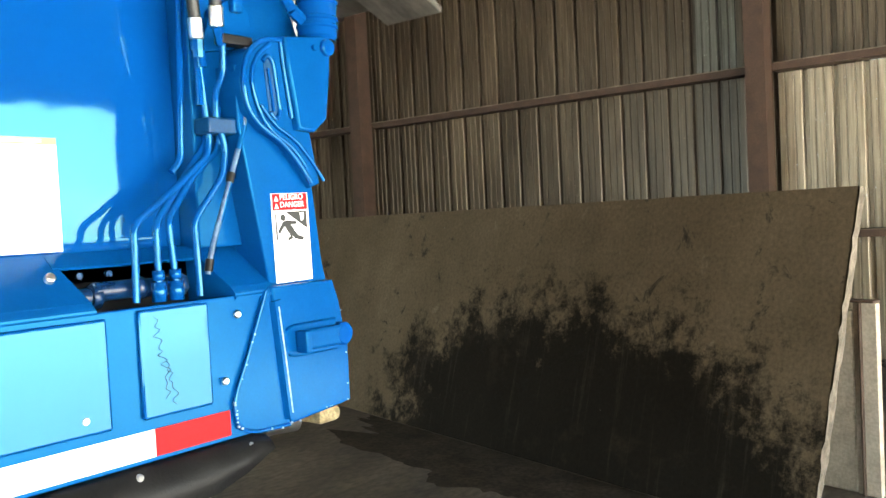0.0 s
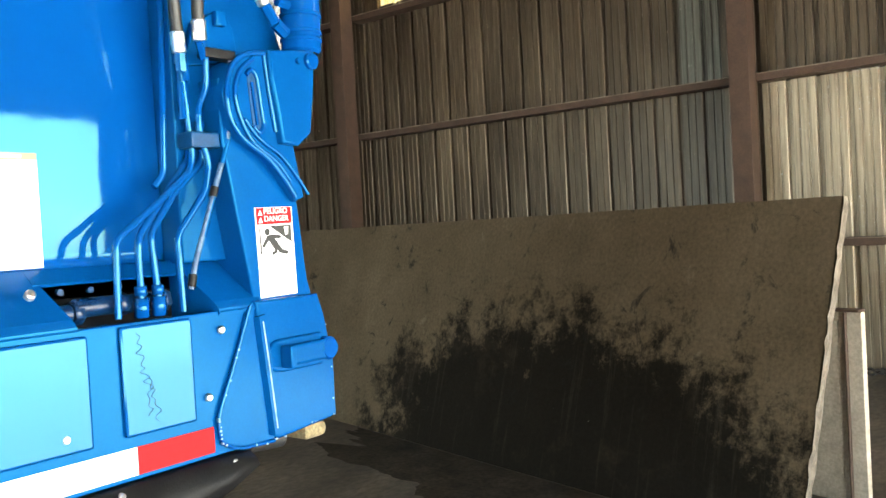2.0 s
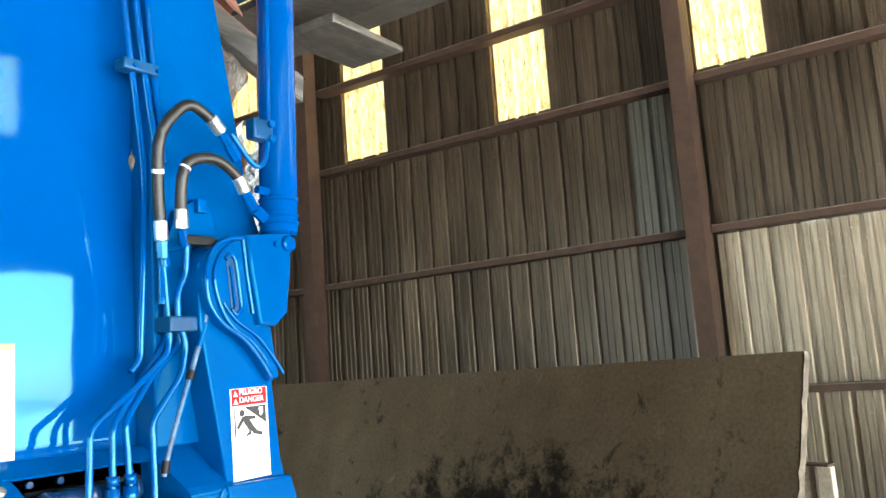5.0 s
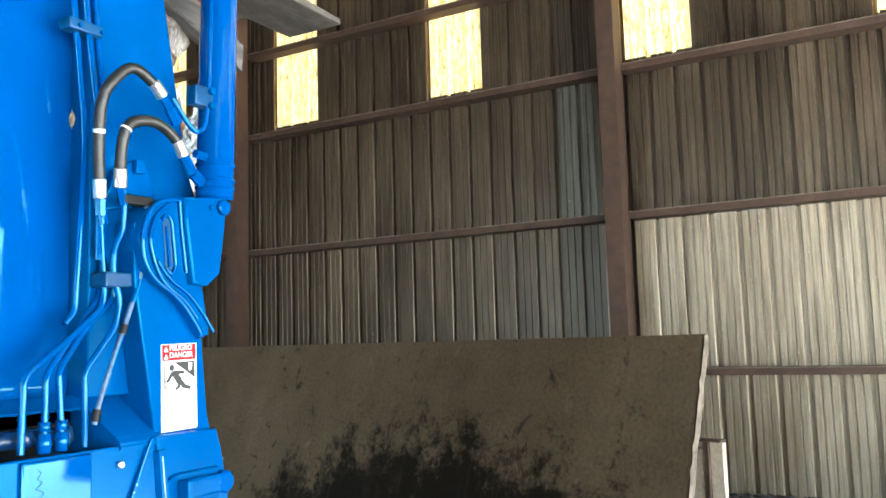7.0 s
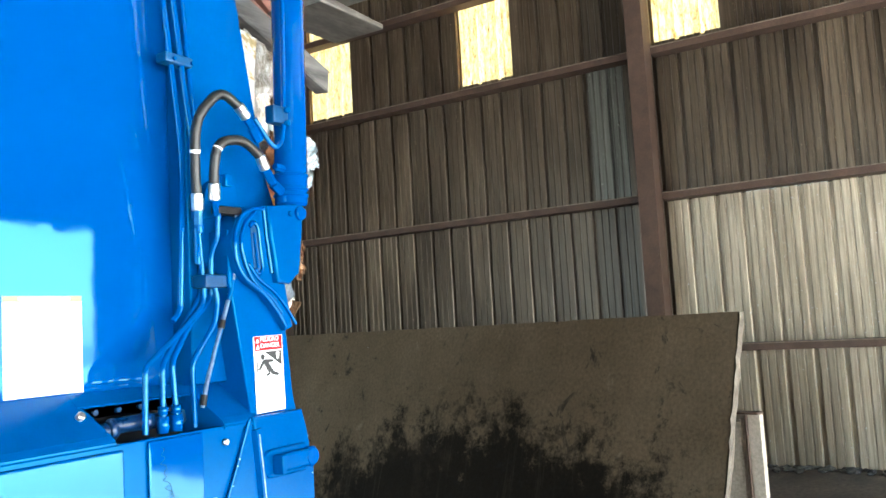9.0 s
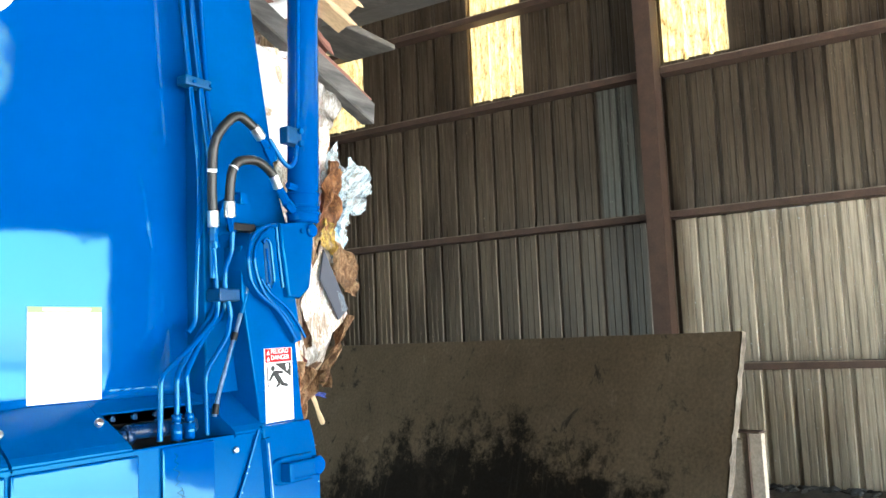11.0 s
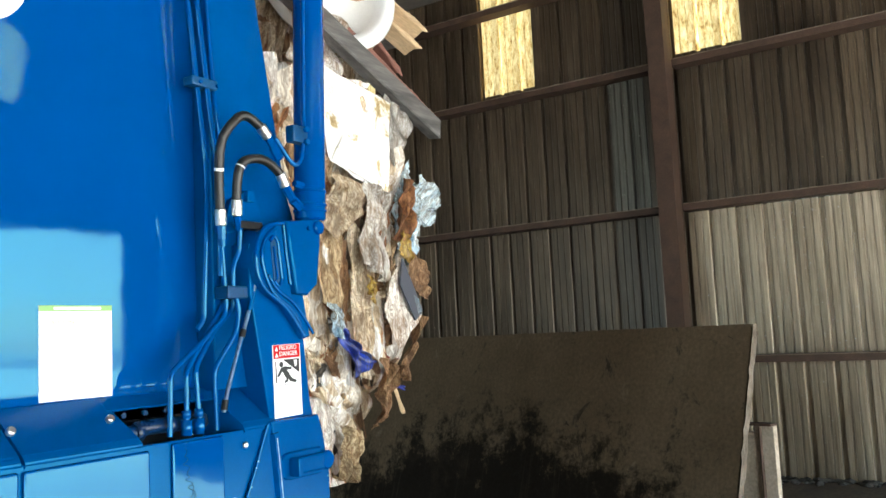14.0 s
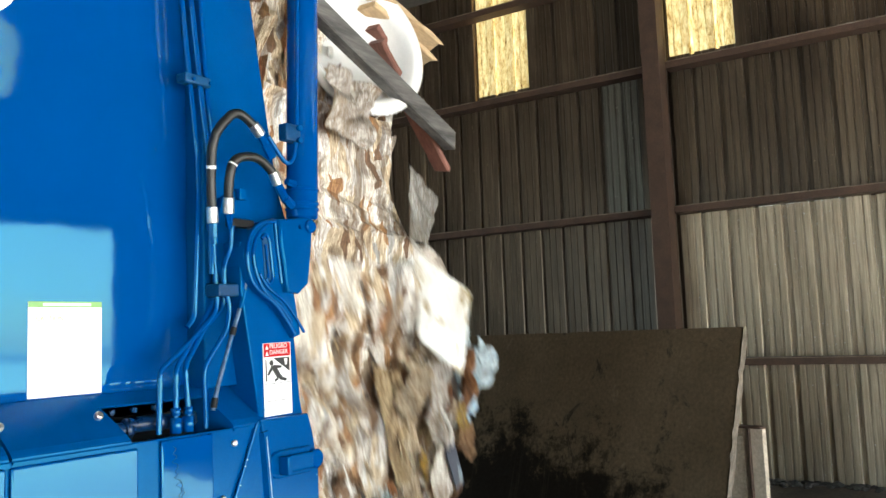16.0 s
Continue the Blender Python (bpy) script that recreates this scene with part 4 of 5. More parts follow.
for y in (-1.9, -3.2, -7.6):
    for x, s in ((XC + 1.05, 1), (XC - 1.05, -1)):
        wheel(x, y, s)
    rod("axle", (XC - 0.95, y, 0.52), (XC + 0.95, y, 0.52), 0.08, CHASSIS, truck, 14)
cab = shade_auto(part("cab", box(bmesh.new(), XC - 1.2, XC + 1.2, -9.2, -7.1, 1.0, 3.1, 0.12, 4), PAINT_TRIM, truck), 40)
boxed("side_window", XC + 1.2, XC + 1.206, -8.7, -7.7, 2.0, 2.8, GLASS, cab, 0.0)
boxed("windscreen", XC - 1.0, XC + 1.0, -9.21, -9.2, 1.95, 2.85, GLASS, cab, 0.0)
boxed("front_bumper", XC - 1.2, XC + 1.2, -9.35, -9.2, 0.5, 0.9, CHASSIS, cab, 0.02)

# scribbled scuffs on the skirt
rg = random.Random(11)
for y0, n in ((0.446, 27), (0.470, 15)):
    pts, z = [], 1.52 if n > 20 else 1.42
    for k in range(n):
        pts.append((XR + 0.0045, y0 + 0.008 * math.sin(k * 1.9) + rg.uniform(-0.009, 0.009) + 0.0012 * k, z))
        z -= 0.007
    piped("scratch", pts, 0.0008, VALVE, truck, 0.004, "dark scratch", 5)

# ---- raised tailgate ----
WORN = surface("worn_hopper_steel", (0.09, 0.08, 0.07), (0.26, 0.24, 0.21), 5.0, 0.45, 0.5, 40.0, 0.3, (1, 0.3, 1))
PIVOT = (XC, 0.80, 3.46)
tailgate = empty("raised_tailgate", "raised blue truck tailgate with a worn steel hopper floor", "tailgate", at=PIVOT)


def local_prism(name, pts, x0, x1, mat, label=""):
    return prism(name, [(y - PIVOT[1], z - PIVOT[2]) for y, z in pts], x0 - XC, x1 - XC, mat, tailgate, 0.01, label)


for x0, x1 in ((-1.86, -1.80), (mirror_x(-1.80), mirror_x(-1.86))):
    local_prism("side_plate", [(0.80, 3.50), (1.6, 3.62), (2.35, 3.95), (3.0, 4.9), (2.4, 5.6), (1.2, 5.2), (0.75, 4.2)], x0, x1, PAINT)
local_prism("hopper_floor", [(2.05, 3.58), (2.6, 3.66), (3.05, 3.80), (3.4, 4.4), (3.36, 4.42), (3.0, 3.84), (2.58, 3.70), (2.05, 3.62)], mirror_x(-2.25), -2.25, WORN, "worn bare steel hopper floor")
local_prism("lower_beam", [(1.20, 3.56), (1.95, 3.56), (2.1, 3.75), (1.2, 3.75)], mirror_x(-1.9), -1.9, PAINT_DK)
local_prism("hopper_lip", [(2.30, 3.50), (2.85, 3.50), (2.85, 3.53), (2.30, 3.55)], -2.92, -2.56, WORN, "scraped steel lip")
local_prism("top_panel", [(1.2, 5.2), (2.4, 5.6), (2.4, 5.64), (1.18, 5.24)], mirror_x(-1.9), -1.9, PAINT)

# ---- the load of refuse, as it stands half pushed out ----
def trash_material(name, dark, light, stain, rough=0.7, amount=0.5, coat=0.0):
    m, n, l, b = nodes(name)
    big = noise_tex(n, l, 6.0, 6, 0.65, (1, 1, 0.6), distort=0.8)
    fib = noise_tex(n, l, 45.0, 5, 0.7, (1, 1.4, 0.35))
    c = ramp(n, l, fib, [(0.3, dark), (0.68, light)])
    # dark crease lines: shade of the folds put into the colour
    cr = ramp(n, l, noise_tex(n, l, 23.0, 9, 0.75, (1, 1.6, 0.45), distort=1.2), [(0.43, (1, 1, 1)), (0.5, (0.20, 0.11, 0.045)), (0.56, (1, 1, 1))])
    c = mixc(n, l, 0.85, c, cr, "MULTIPLY")
    drip = ramp(n, l, noise_tex(n, l, 26.0, 7, 0.75, (1, 2.2, 0.14), distort=0.8), [(0.38, (0.42, 0.25, 0.10)), (0.49, (1, 1, 1))])
    c = mixc(n, l, 0.75, c, drip, "MULTIPLY")
    f = ramp(n, l, big, [(0.51, (0, 0, 0)), (0.60, (amount,) * 3)])
    c = mixc(n, l, f, c, stain)
    oi = n.new("ShaderNodeObjectInfo")
    t = ramp(n, l, oi.outputs["Random"], [(0.0, (0.76, 0.73, 0.69)), (0.4, (0.97, 0.95, 0.92)), (1.0, (1.12, 1.10, 1.07))])
    c = mixc(n, l, 1.0, c, t, "MULTIPLY")
    l.new(c, b.inputs["Base Color"])
    b.inputs["Roughness"].default_value, b.inputs["Coat Weight"].default_value = rough, coat
    bump(n, l, b, fib, 0.8, 0.008)
    return m


T_BEIGE = trash_material("dirty_beige_paper", (0.68, 0.54, 0.35), (0.93, 0.86, 0.71), (0.10, 0.052, 0.022), 0.75, 0.6)
T_WHITE = trash_material("soiled_white_film", (0.80, 0.78, 0.74), (0.94, 0.93, 0.91), (0.30, 0.19, 0.09), 0.45, 0.5, 0.2)
T_TAN = trash_material("wet_brown_cardboard", (0.26, 0.15, 0.075), (0.46, 0.29, 0.16), (0.10, 0.055, 0.03), 0.8, 0.6)
T_RUSTY = trash_material("orange_brown_board", (0.30, 0.13, 0.05), (0.50, 0.24, 0.10), (0.10, 0.05, 0.03), 0.75, 0.5)
T_DARK = trash_material("black_grimy_film", (0.025, 0.022, 0.02), (0.10, 0.085, 0.07), (0.015, 0.012, 0.01), 0.5, 0.5, 0.3)
T_GREY = trash_material("grey_plastic_film", (0.36, 0.36, 0.35), (0.58, 0.58, 0.56), (0.2, 0.18, 0.15), 0.4, 0.4, 0.4)
T_BLUE = trash_material("deep_blue_wrapper", (0.01, 0.03, 0.32), (0.03, 0.09, 0.62), (0.02, 0.02, 0.10), 0.3, 0.35, 0.6)
T_CYAN = trash_material("pale_blue_plastic", (0.42, 0.62, 0.78), (0.72, 0.86, 0.94), (0.08, 0.34, 0.64), 0.25, 0.4, 0.3)
T_GREEN = trash_material("green_wrapper", (0.06, 0.20, 0.10), (0.12, 0.36, 0.18), (0.05, 0.06, 0.03), 0.35, 0.4, 0.4)
T_YELLOW = trash_material("yellow_wrapper", (0.55, 0.36, 0.04), (0.78, 0.56, 0.10), (0.20, 0.12, 0.03), 0.4, 0.4, 0.4)
T_RED = trash_material("red_wrapper", (0.42, 0.03, 0.03), (0.62, 0.08, 0.06), (0.15, 0.03, 0.02), 0.4, 0.4, 0.4)
T_STRAW = trash_material("dry_straw_grime", (0.38, 0.26, 0.13), (0.74, 0.61, 0.40), (0.07, 0.042, 0.02), 0.85, 0.6)
WOOD_GREY = surface("weathered_grey_wood", (0.025, 0.023, 0.022), (0.17, 0.16, 0.15), 22.0, 0.8, 0.0, 70.0, 0.6, (1, 0.12, 1))
WOOD_PINE = surface("splintered_pine", (0.42, 0.28, 0.15), (0.66, 0.48, 0.28), 9.0, 0.75, 0.0, 80.0, 0.5, (1, 0.12, 1))
WOOD_RED = surface("red_brown_painted_wood", (0.13, 0.05, 0.035), (0.26, 0.11, 0.08), 9.0, 0.75, 0.0, 80.0, 0.5, (1, 0.15, 1))
ENAMEL = plain("white_enamel", (0.84, 0.84, 0.82), 0.22, coat=0.6)


def crumpled(w, h, seed, amount=0.05, nu=10, nv=14, streak=1.0, ragged=0.25, bulge=0.0, thick=0.0):
    """A crumpled sheet in the y-z plane, about its middle, that faces +x. streak > 1 draws the folds out upright."""
    bm = bmesh.new()
    o = Vector((seed * 3.17, seed * 1.71, seed * 0.93))
    g = []
    for j in range(nv + 1):
        row = []
        for i in range(nu + 1):
            u, v = i / nu - 0.5, j / nv - 0.5
            edge = 1 + ragged * noise.noise(o + Vector((u * 3, v * 3, 9.0)))
            y, z = u * w * edge, v * h * edge
            p = Vector((u * w * 9 / max(w, 0.1) * 0.6, v * h * 7 / streak / max(h, 0.1) * 0.6, 0.0)) + o
            d = abs(noise.noise(p)) * 1.1 + 0.5 * abs(noise.noise(p * (2.3 if nu > 18 else 1.6))) + (0.25 * noise.noise(p * 5.1) + 0.10 * abs(noise.noise(p * 8.3)) if nu > 18 else 0.30 * abs(noise.noise(p * 3.7)))
            x = amount * (d - 0.5) + bulge * (0.25 - u * u - v * v)
            y += 0.35 * amount * noise.noise(p * 1.9 + Vector((5, 0, 0)))
            z += 0.35 * amount * noise.noise(p * 1.9 + Vector((0, 7, 0)))
            row.append(bm.verts.new((x, y, z)))
        g.append(row)
    for a, b in zip(g, g[1:]):
        for i in range(nu):
            bm.faces.new((a[i], a[i + 1], b[i + 1], b[i]))
    if thick:
        bmesh.ops.solidify(bm, geom=bm.faces[:], thickness=thick)
    return bm


def scrap(name, w, h, mat, parent, m, seed, amount=0.05, label="", smooth=False, **k):
    ob = part(name, crumpled(w, h, seed, amount, **k), mat, parent, label, smooth)
    ob.matrix_basis = m
    return ob


LOAD = []          # (thing, home, height, share of the fall, forward tumble in degrees)


def loaded(ob, y, z, fall=1.0, tumble=0.0, x=-1.92, turn=0.0):
    ob.location = (x, y, z)
    LOAD.append((ob, Vector((x, y, z)), fall, tumble, turn))
    return ob


def front(z):
    """How far the face of the load stands out at a height."""
    return float(np.interp(z, [1.15, 1.3, 1.46, 1.7, 1.85, 2.0, 2.2, 2.4, 2.65, 2.8, 3.1, 3.4], [1.50, 1.59, 1.70, 1.85, 1.94, 2.03, 2.03, 1.92, 1.88, 1.93, 1.97, 1.95]))


def layered_material():
    """Pressed layers of paper, film, card and grime, drawn out downwards, with crease shade painted in."""
    m, n, l, b = nodes("pressed_layers_of_refuse")
    tc, mp, vo = n.new("ShaderNodeTexCoord"), n.new("ShaderNodeMapping"), n.new("ShaderNodeTexVoronoi")
    mp.inputs["Scale"].default_value = (4.2, 5.6, 1.7)
    wn3 = n.new("ShaderNodeTexNoise")
    wn3.inputs["Scale"].default_value, wn3.inputs["Detail"].default_value = 4.0, 5
    add = n.new("ShaderNodeMix")
    add.data_type, add.blend_type = "RGBA", "ADD"
    add.inputs[0].default_value = 0.22
    l.new(tc.outputs["Object"], wn3.inputs["Vector"])
    l.new(tc.outputs["Object"], add.inputs[6])
    l.new(wn3.outputs["Color"], add.inputs[7])
    l.new(add.outputs[2], mp.inputs[0])
    l.new(mp.outputs[0], vo.inputs["Vector"])
    sp = n.new("ShaderNodeSeparateColor")
    l.new(vo.outputs["Color"], sp.inputs[0])
    c = ramp(n, l, sp.outputs[0], [(0.0, (0.92, 0.87, 0.77)), (0.24, (0.80, 0.66, 0.46)), (0.40, (0.94, 0.93, 0.90)), (0.56, (0.44, 0.23, 0.09)), (0.64, (0.72, 0.60, 0.43)), (0.74, (0.92, 0.90, 0.86)), (0.89, (0.22, 0.12, 0.06)), (0.96, (0.50, 0.50, 0.49))])
    n[c.node.name].color_ramp.interpolation = "CONSTANT"
    # crease shade between the layers, multiplied into the colour
    st = ramp(n, l, noise_tex(n, l, 15.0, 8, 0.75, (1, 1.8, 0.3), distort=1.4), [(0.40, (1, 1, 1)), (0.49, (0.20, 0.13, 0.07)), (0.58, (1, 1, 1))])
    c = mixc(n, l, 0.7, c, st, "MULTIPLY")
    drip = ramp(n, l, noise_tex(n, l, 24.0, 7, 0.75, (1, 2.2, 0.14), distort=0.9), [(0.38, (0.36, 0.22, 0.10)), (0.50, (1, 1, 1))])
    c = mixc(n, l, 0.8, c, drip, "MULTIPLY")
    # brown grime, deepened to stand in for shadow between layers
    gr = ramp(n, l, noise_tex(n, l, 5.0, 7, 0.7, (1, 1, 0.5), distort=0.8), [(0.52, (0, 0, 0)), (0.60, (0.75, 0.75, 0.75))])
    c = mixc(n, l, gr, c, (0.085, 0.046, 0.020))
    l.new(c, b.inputs["Base Color"])
    b.inputs["Roughness"].default_value = 0.6
    bump(n, l, b, noise_tex(n, l, 40.0, 6, 0.7, (1, 1.5, 0.35)), 0.5, 0.008)
    return m


LAYERS = layered_material()


def refuse_core():
    """The pressed mass inside the body: a rough block with folds all over."""
    bm = bmesh.new()
    nz, nx = 44, 40
    g, side = [], []
    for k in range(nz + 1):
        z = 1.215 + 2.1 * k / nz
        row, srow = [], []
        for i in range(nx + 1):
            x = -3.92 + 1.96 * i / nx
            p = Vector((x * 3.2, z * 2.2, 4.0))
            y = front(z) - 0.11 + 0.22 * (abs(noise.noise(p)) - 0.25) + 0.08 * noise.noise(p * 3)
            row.append(bm.verts.new((x, y, z)))
        for i in range(60):
            f = (i + 1) / 60
            y = row[-1].co.y * (1 - f) + (-1.6) * f
            p = Vector((y * 5.0, z * 2.0, 8.0))
            x = -1.955 + 0.09 * (abs(noise.noise(p)) - 0.3) + 0.04 * noise.noise(p * 3.1)
            row.append(bm.verts.new((min(x, -1.88) - (0.16 if z > 2.8 and y > 0.9 else 0.0), y, z)))
        g.append(row)
    for a, b in zip(g, g[1:]):
        for i in range(len(a) - 1):
            bm.faces.new((a[i], a[i + 1], b[i + 1], b[i]))
    for v in bm.verts:
        v.co -= Vector((-2.9, 0.8, 1.8))
    ob = tagged(part("refuse_mass", bm, LAYERS), "packed brown household refuse inside the truck body", "refuse", kind="stuff")
    ob.location = (-2.9, 0.8, 1.8)
    LOAD.append((ob, Vector((-2.9, 0.8, 1.8)), 0.12, 0.0, 0.0))


refuse_core()


def refuse_face():
    """The draped outer layers of the load: deep folds that hang down, round the corner and over the rear."""
    bm = bmesh.new()
    nz, ns, oy, oz = 96, 104, 1.9, 2.0
    g = []
    for k in range(nz + 1):
        z = 1.21 + 1.60 * k / nz
        fr = front(z) + 0.065
        row = []
        for i in range(ns + 1):
            s = i / ns * 1.85
            side = fr - 0.72
            if s < side:
                base, nor = Vector((-1.920, 0.62 + s, z)), Vector((1, 0.1, 0))
            else:
                a = min(1.0, (s - side) / 0.16) * math.pi / 2
                rest = max(0.0, s - side - 0.16)
                base, nor = Vector((-1.920 - 0.10 * (1 - math.cos(a)) - rest, fr - 0.10 + 0.10 * math.sin(a) , z)), Vector((math.cos(a), math.sin(a), 0))
            warp = noise.noise((s * 2.3, z * 2.6, 3.0))
            p = Vector((s * 6.5 + warp * 1.6, z * 1.7 + warp * 0.8, 2.0))
            d = 0.16 * (abs(noise.noise(p)) - 0.28) + 0.055 * (abs(noise.noise(p * 2.2)) - 0.2) + 0.022 * noise.noise(p * 4.7) + 0.07 * noise.noise((s * 2.0, z * 2.4, 11.0))
            row.append(bm.verts.new(base + nor * d - Vector((-2.0, oy, oz))))
        g.append(row)
    for a, b in zip(g, g[1:]):
        for i in range(ns):
            bm.faces.new((a[i], a[i + 1], b[i + 1], b[i]))
    ob = tagged(part("refuse_layers", bm, LAYERS, smooth=True), "pressed hanging layers of soiled paper, film and cardboard", "refuse", kind="stuff")
    ob.location = (-2.0, oy, oz)
    LOAD.append((ob, Vector((-2.0, oy, oz)), 1.0, 0.0, 0.0))


refuse_face()
MIX = [(T_BEIGE, 28, "paper_scrap"), (T_WHITE, 26, "film_scrap"), (T_TAN, 18, "cardboard_scrap"), (T_STRAW, 10, "fibre_scrap"), (T_DARK, 8, "film_scrap"), (T_GREY, 5, "film_scrap"),
       (T_RUSTY, 5, "cardboard_scrap"), (T_YELLOW, 1.2, "wrapper"), (T_GREEN, 1.0, "wrapper"), (T_RED, 0.8, "wrapper"), (T_CYAN, 1.5, "wrapper")]


def clump(y, z, dy, dz, count, seed, fall=1.0):
    """One clump of wet, pressed refuse: sheets and strips crumpled against each other."""
    rg = random.Random(seed)
    c = empty("refuse_clump", "clump of wet crumpled paper, film and cardboard", "refuse", "clumps of refuse")
    for k in range(2 if z < 2.7 else 5):
        mat = rg.choice((T_BEIGE, T_WHITE, T_WHITE, T_STRAW, T_TAN, T_BEIGE))
        sink = 0.03
        yy = min(rg.uniform(-dy, dy) * 0.6, front(z) - y - 0.16)
        m = pose(rg.uniform(-0.06, -0.02) - sink, yy, rg.uniform(-dz, dz) * 0.5, rg.gauss(-3, 7), rg.gauss(0, 6), rg.gauss(0, 10))
        scrap("pleated_sheet", rg.uniform(0.26, 0.38), rg.uniform(0.45, 0.7), mat, c, m, seed * 57 + k, rg.uniform(0.09, 0.13), nu=34, nv=30, streak=4.5, ragged=0.25)
    for k in range(count):
        mat, _, nm = rg.choices(MIX, [v for _, v, _ in MIX])[0]
        long = rg.random() < 0.68
        w, h = (rg.uniform(0.07, 0.17), rg.uniform(0.30, 0.62)) if long else (rg.uniform(0.09, 0.22), rg.uniform(0.09, 0.24))
        if nm == "wrapper":
            w, h = rg.uniform(0.05, 0.11), rg.uniform(0.06, 0.12)
        yy = min(rg.uniform(-dy, dy), front(z) - y - w * 0.3)
        zz = rg.uniform(-dz, dz)
        depth = rg.uniform(-0.065, 0.02) - (0.07 if 2.42 < z + zz and y + yy > 1.25 else 0)
        over = y + yy > front(z + zz) - 0.16
        m = pose(depth - (0.05 if over else 0), yy, zz, rg.gauss(-4, 9 if long else 35), rg.gauss(0, 12), rg.gauss(25 if over else 0, 22))
        scrap(nm, w, h, mat, c, m, seed * 31 + k, rg.uniform(0.03, 0.075), nu=16, nv=26 if long else 16, streak=4.0 if long else 1.0, ragged=0.28)
    for k in range(9):
        mat, _, nm = rg.choices(MIX + [(T_DARK, 14, "film_scrap"), (T_TAN, 12, "cardboard_scrap")], [v for _, v, _ in MIX] + [14, 12])[0]
        w, h = rg.uniform(0.04, 0.10), rg.uniform(0.06, 0.17)
        zz = rg.uniform(-dz, dz)
        yy = min(rg.uniform(-dy, dy), front(z + zz) - y - 0.05)
        m = pose(rg.uniform(-0.02, 0.030) - (0.09 if 2.35 < z + zz and y + yy > 1.25 else 0), yy, zz, rg.gauss(-8, 32), rg.gauss(0, 25), rg.gauss(8, 35))
        scrap("torn_scrap", w, h, mat, c, m, seed * 91 + k, rg.uniform(0.03, 0.06), nu=7, nv=9, streak=1.6, ragged=0.5)
    for k in range(5):
        mat = rg.choice((T_BEIGE, T_WHITE, T_STRAW, T_TAN, T_DARK, T_RUSTY))
        w, h = rg.uniform(0.010, 0.028), rg.uniform(0.14, 0.34)
        zz = rg.uniform(-dz, dz)
        yy = min(rg.uniform(-dy, dy), front(z + zz) - y - 0.06)
        m = pose(rg.uniform(0.0, 0.035) - (0.09 if 2.30 < z + zz and y + yy > 1.25 else 0), yy, zz, rg.gauss(-6, 16), rg.gauss(0, 12), rg.gauss(0, 25))
        scrap("torn_strip", w, h, mat, c, m, seed * 131 + k, rg.uniform(0.03, 0.06), nu=3, nv=16, streak=1.2, ragged=0.4)
    return loaded(c, y - 0.03, z, fall, 0.0, -2.06 if z > 2.7 and y > 1.0 else -1.955)


seed = 1
for zc in (1.30, 1.55, 1.80, 2.05, 2.30, 2.55, 2.80, 3.05):
    for yc in (0.80, 1.08, 1.36, 1.62, 1.86):
        if yc < front(zc) - 0.02 and not (zc > 3.0 and yc > 1.0):
            clump(yc, zc, 0.17, 0.15, 4, seed, 0.34 if zc > 2.7 else 1.0)
            seed += 1


def quad_board(name, pts, mat, thick, label, category, fall, tumble, x=-1.88, amount=0.012, seed=0, smooth=True, bow=0.0):
    """A sheet with four corners (y, z), slightly crumpled, with thickness, about its middle."""
    c = Vector((0, sum(p[0] for p in pts) / 4, sum(p[1] for p in pts) / 4))
    bm = bmesh.new()
    n = 22
    g = []
    for j in range(n + 1):
        row = []
        for i in range(n + 1):
            u, v = i / n, j / n
            a = Vector((0, *pts[0])) * (1 - u) + Vector((0, *pts[1])) * u
            b = Vector((0, *pts[3])) * (1 - u) + Vector((0, *pts[2])) * u
            p = a * (1 - v) + b * v - c
            q = Vector((u * 2.2 + seed, v * 2.2, seed * 0.7))
            p.x = amount * (abs(noise.noise(q)) * 2 + 0.5 * abs(noise.noise(q * 2.1)) + 0.12 * noise.noise(q * 5.0)) + bow * (1 - (2 * u - 1) ** 2)
            e = 0.009 * noise.noise(q * 0.9)
            if i in (0, n) or j in (0, n):
                p += Vector((0, e, e * 0.6))
            row.append(bm.verts.new(p))
        g.append(row)
    for a, b in zip(g, g[1:]):
        for i in range(n):
            bm.faces.new((a[i], a[i + 1], b[i + 1], b[i]))
    bmesh.ops.solidify(bm, geom=bm.faces[:], thickness=thick)
    ob = tagged(part(name, bm, mat, smooth=smooth), label, category)
    return loaded(ob, c.y, c.z, fall, tumble, x)


def stained_panel_material():
    m, n, l, b = nodes("stained_white_panel")
    sp = noise_tex(n, l, 5.5, 7, 0.7, distort=0.5)
    fi = noise_tex(n, l, 30.0, 5, 0.7)
    c = ramp(n, l, sp, [(0.30, (0.95, 0.95, 0.94)), (0.55, (0.94, 0.92, 0.88)), (0.61, (0.50, 0.38, 0.18)), (0.70, (0.22, 0.14, 0.05))])
    g = ramp(n, l, fi, [(0.3, (0.86, 0.86, 0.84)), (0.7, (1.05, 1.05, 1.05))])
    l.new(mixc(n, l, 1.0, c, g, "MULTIPLY"), b.inputs["Base Color"])
    b.inputs["Roughness"].default_value = 0.55
    bump(n, l, b, fi, 0.2, 0.004)
    return m


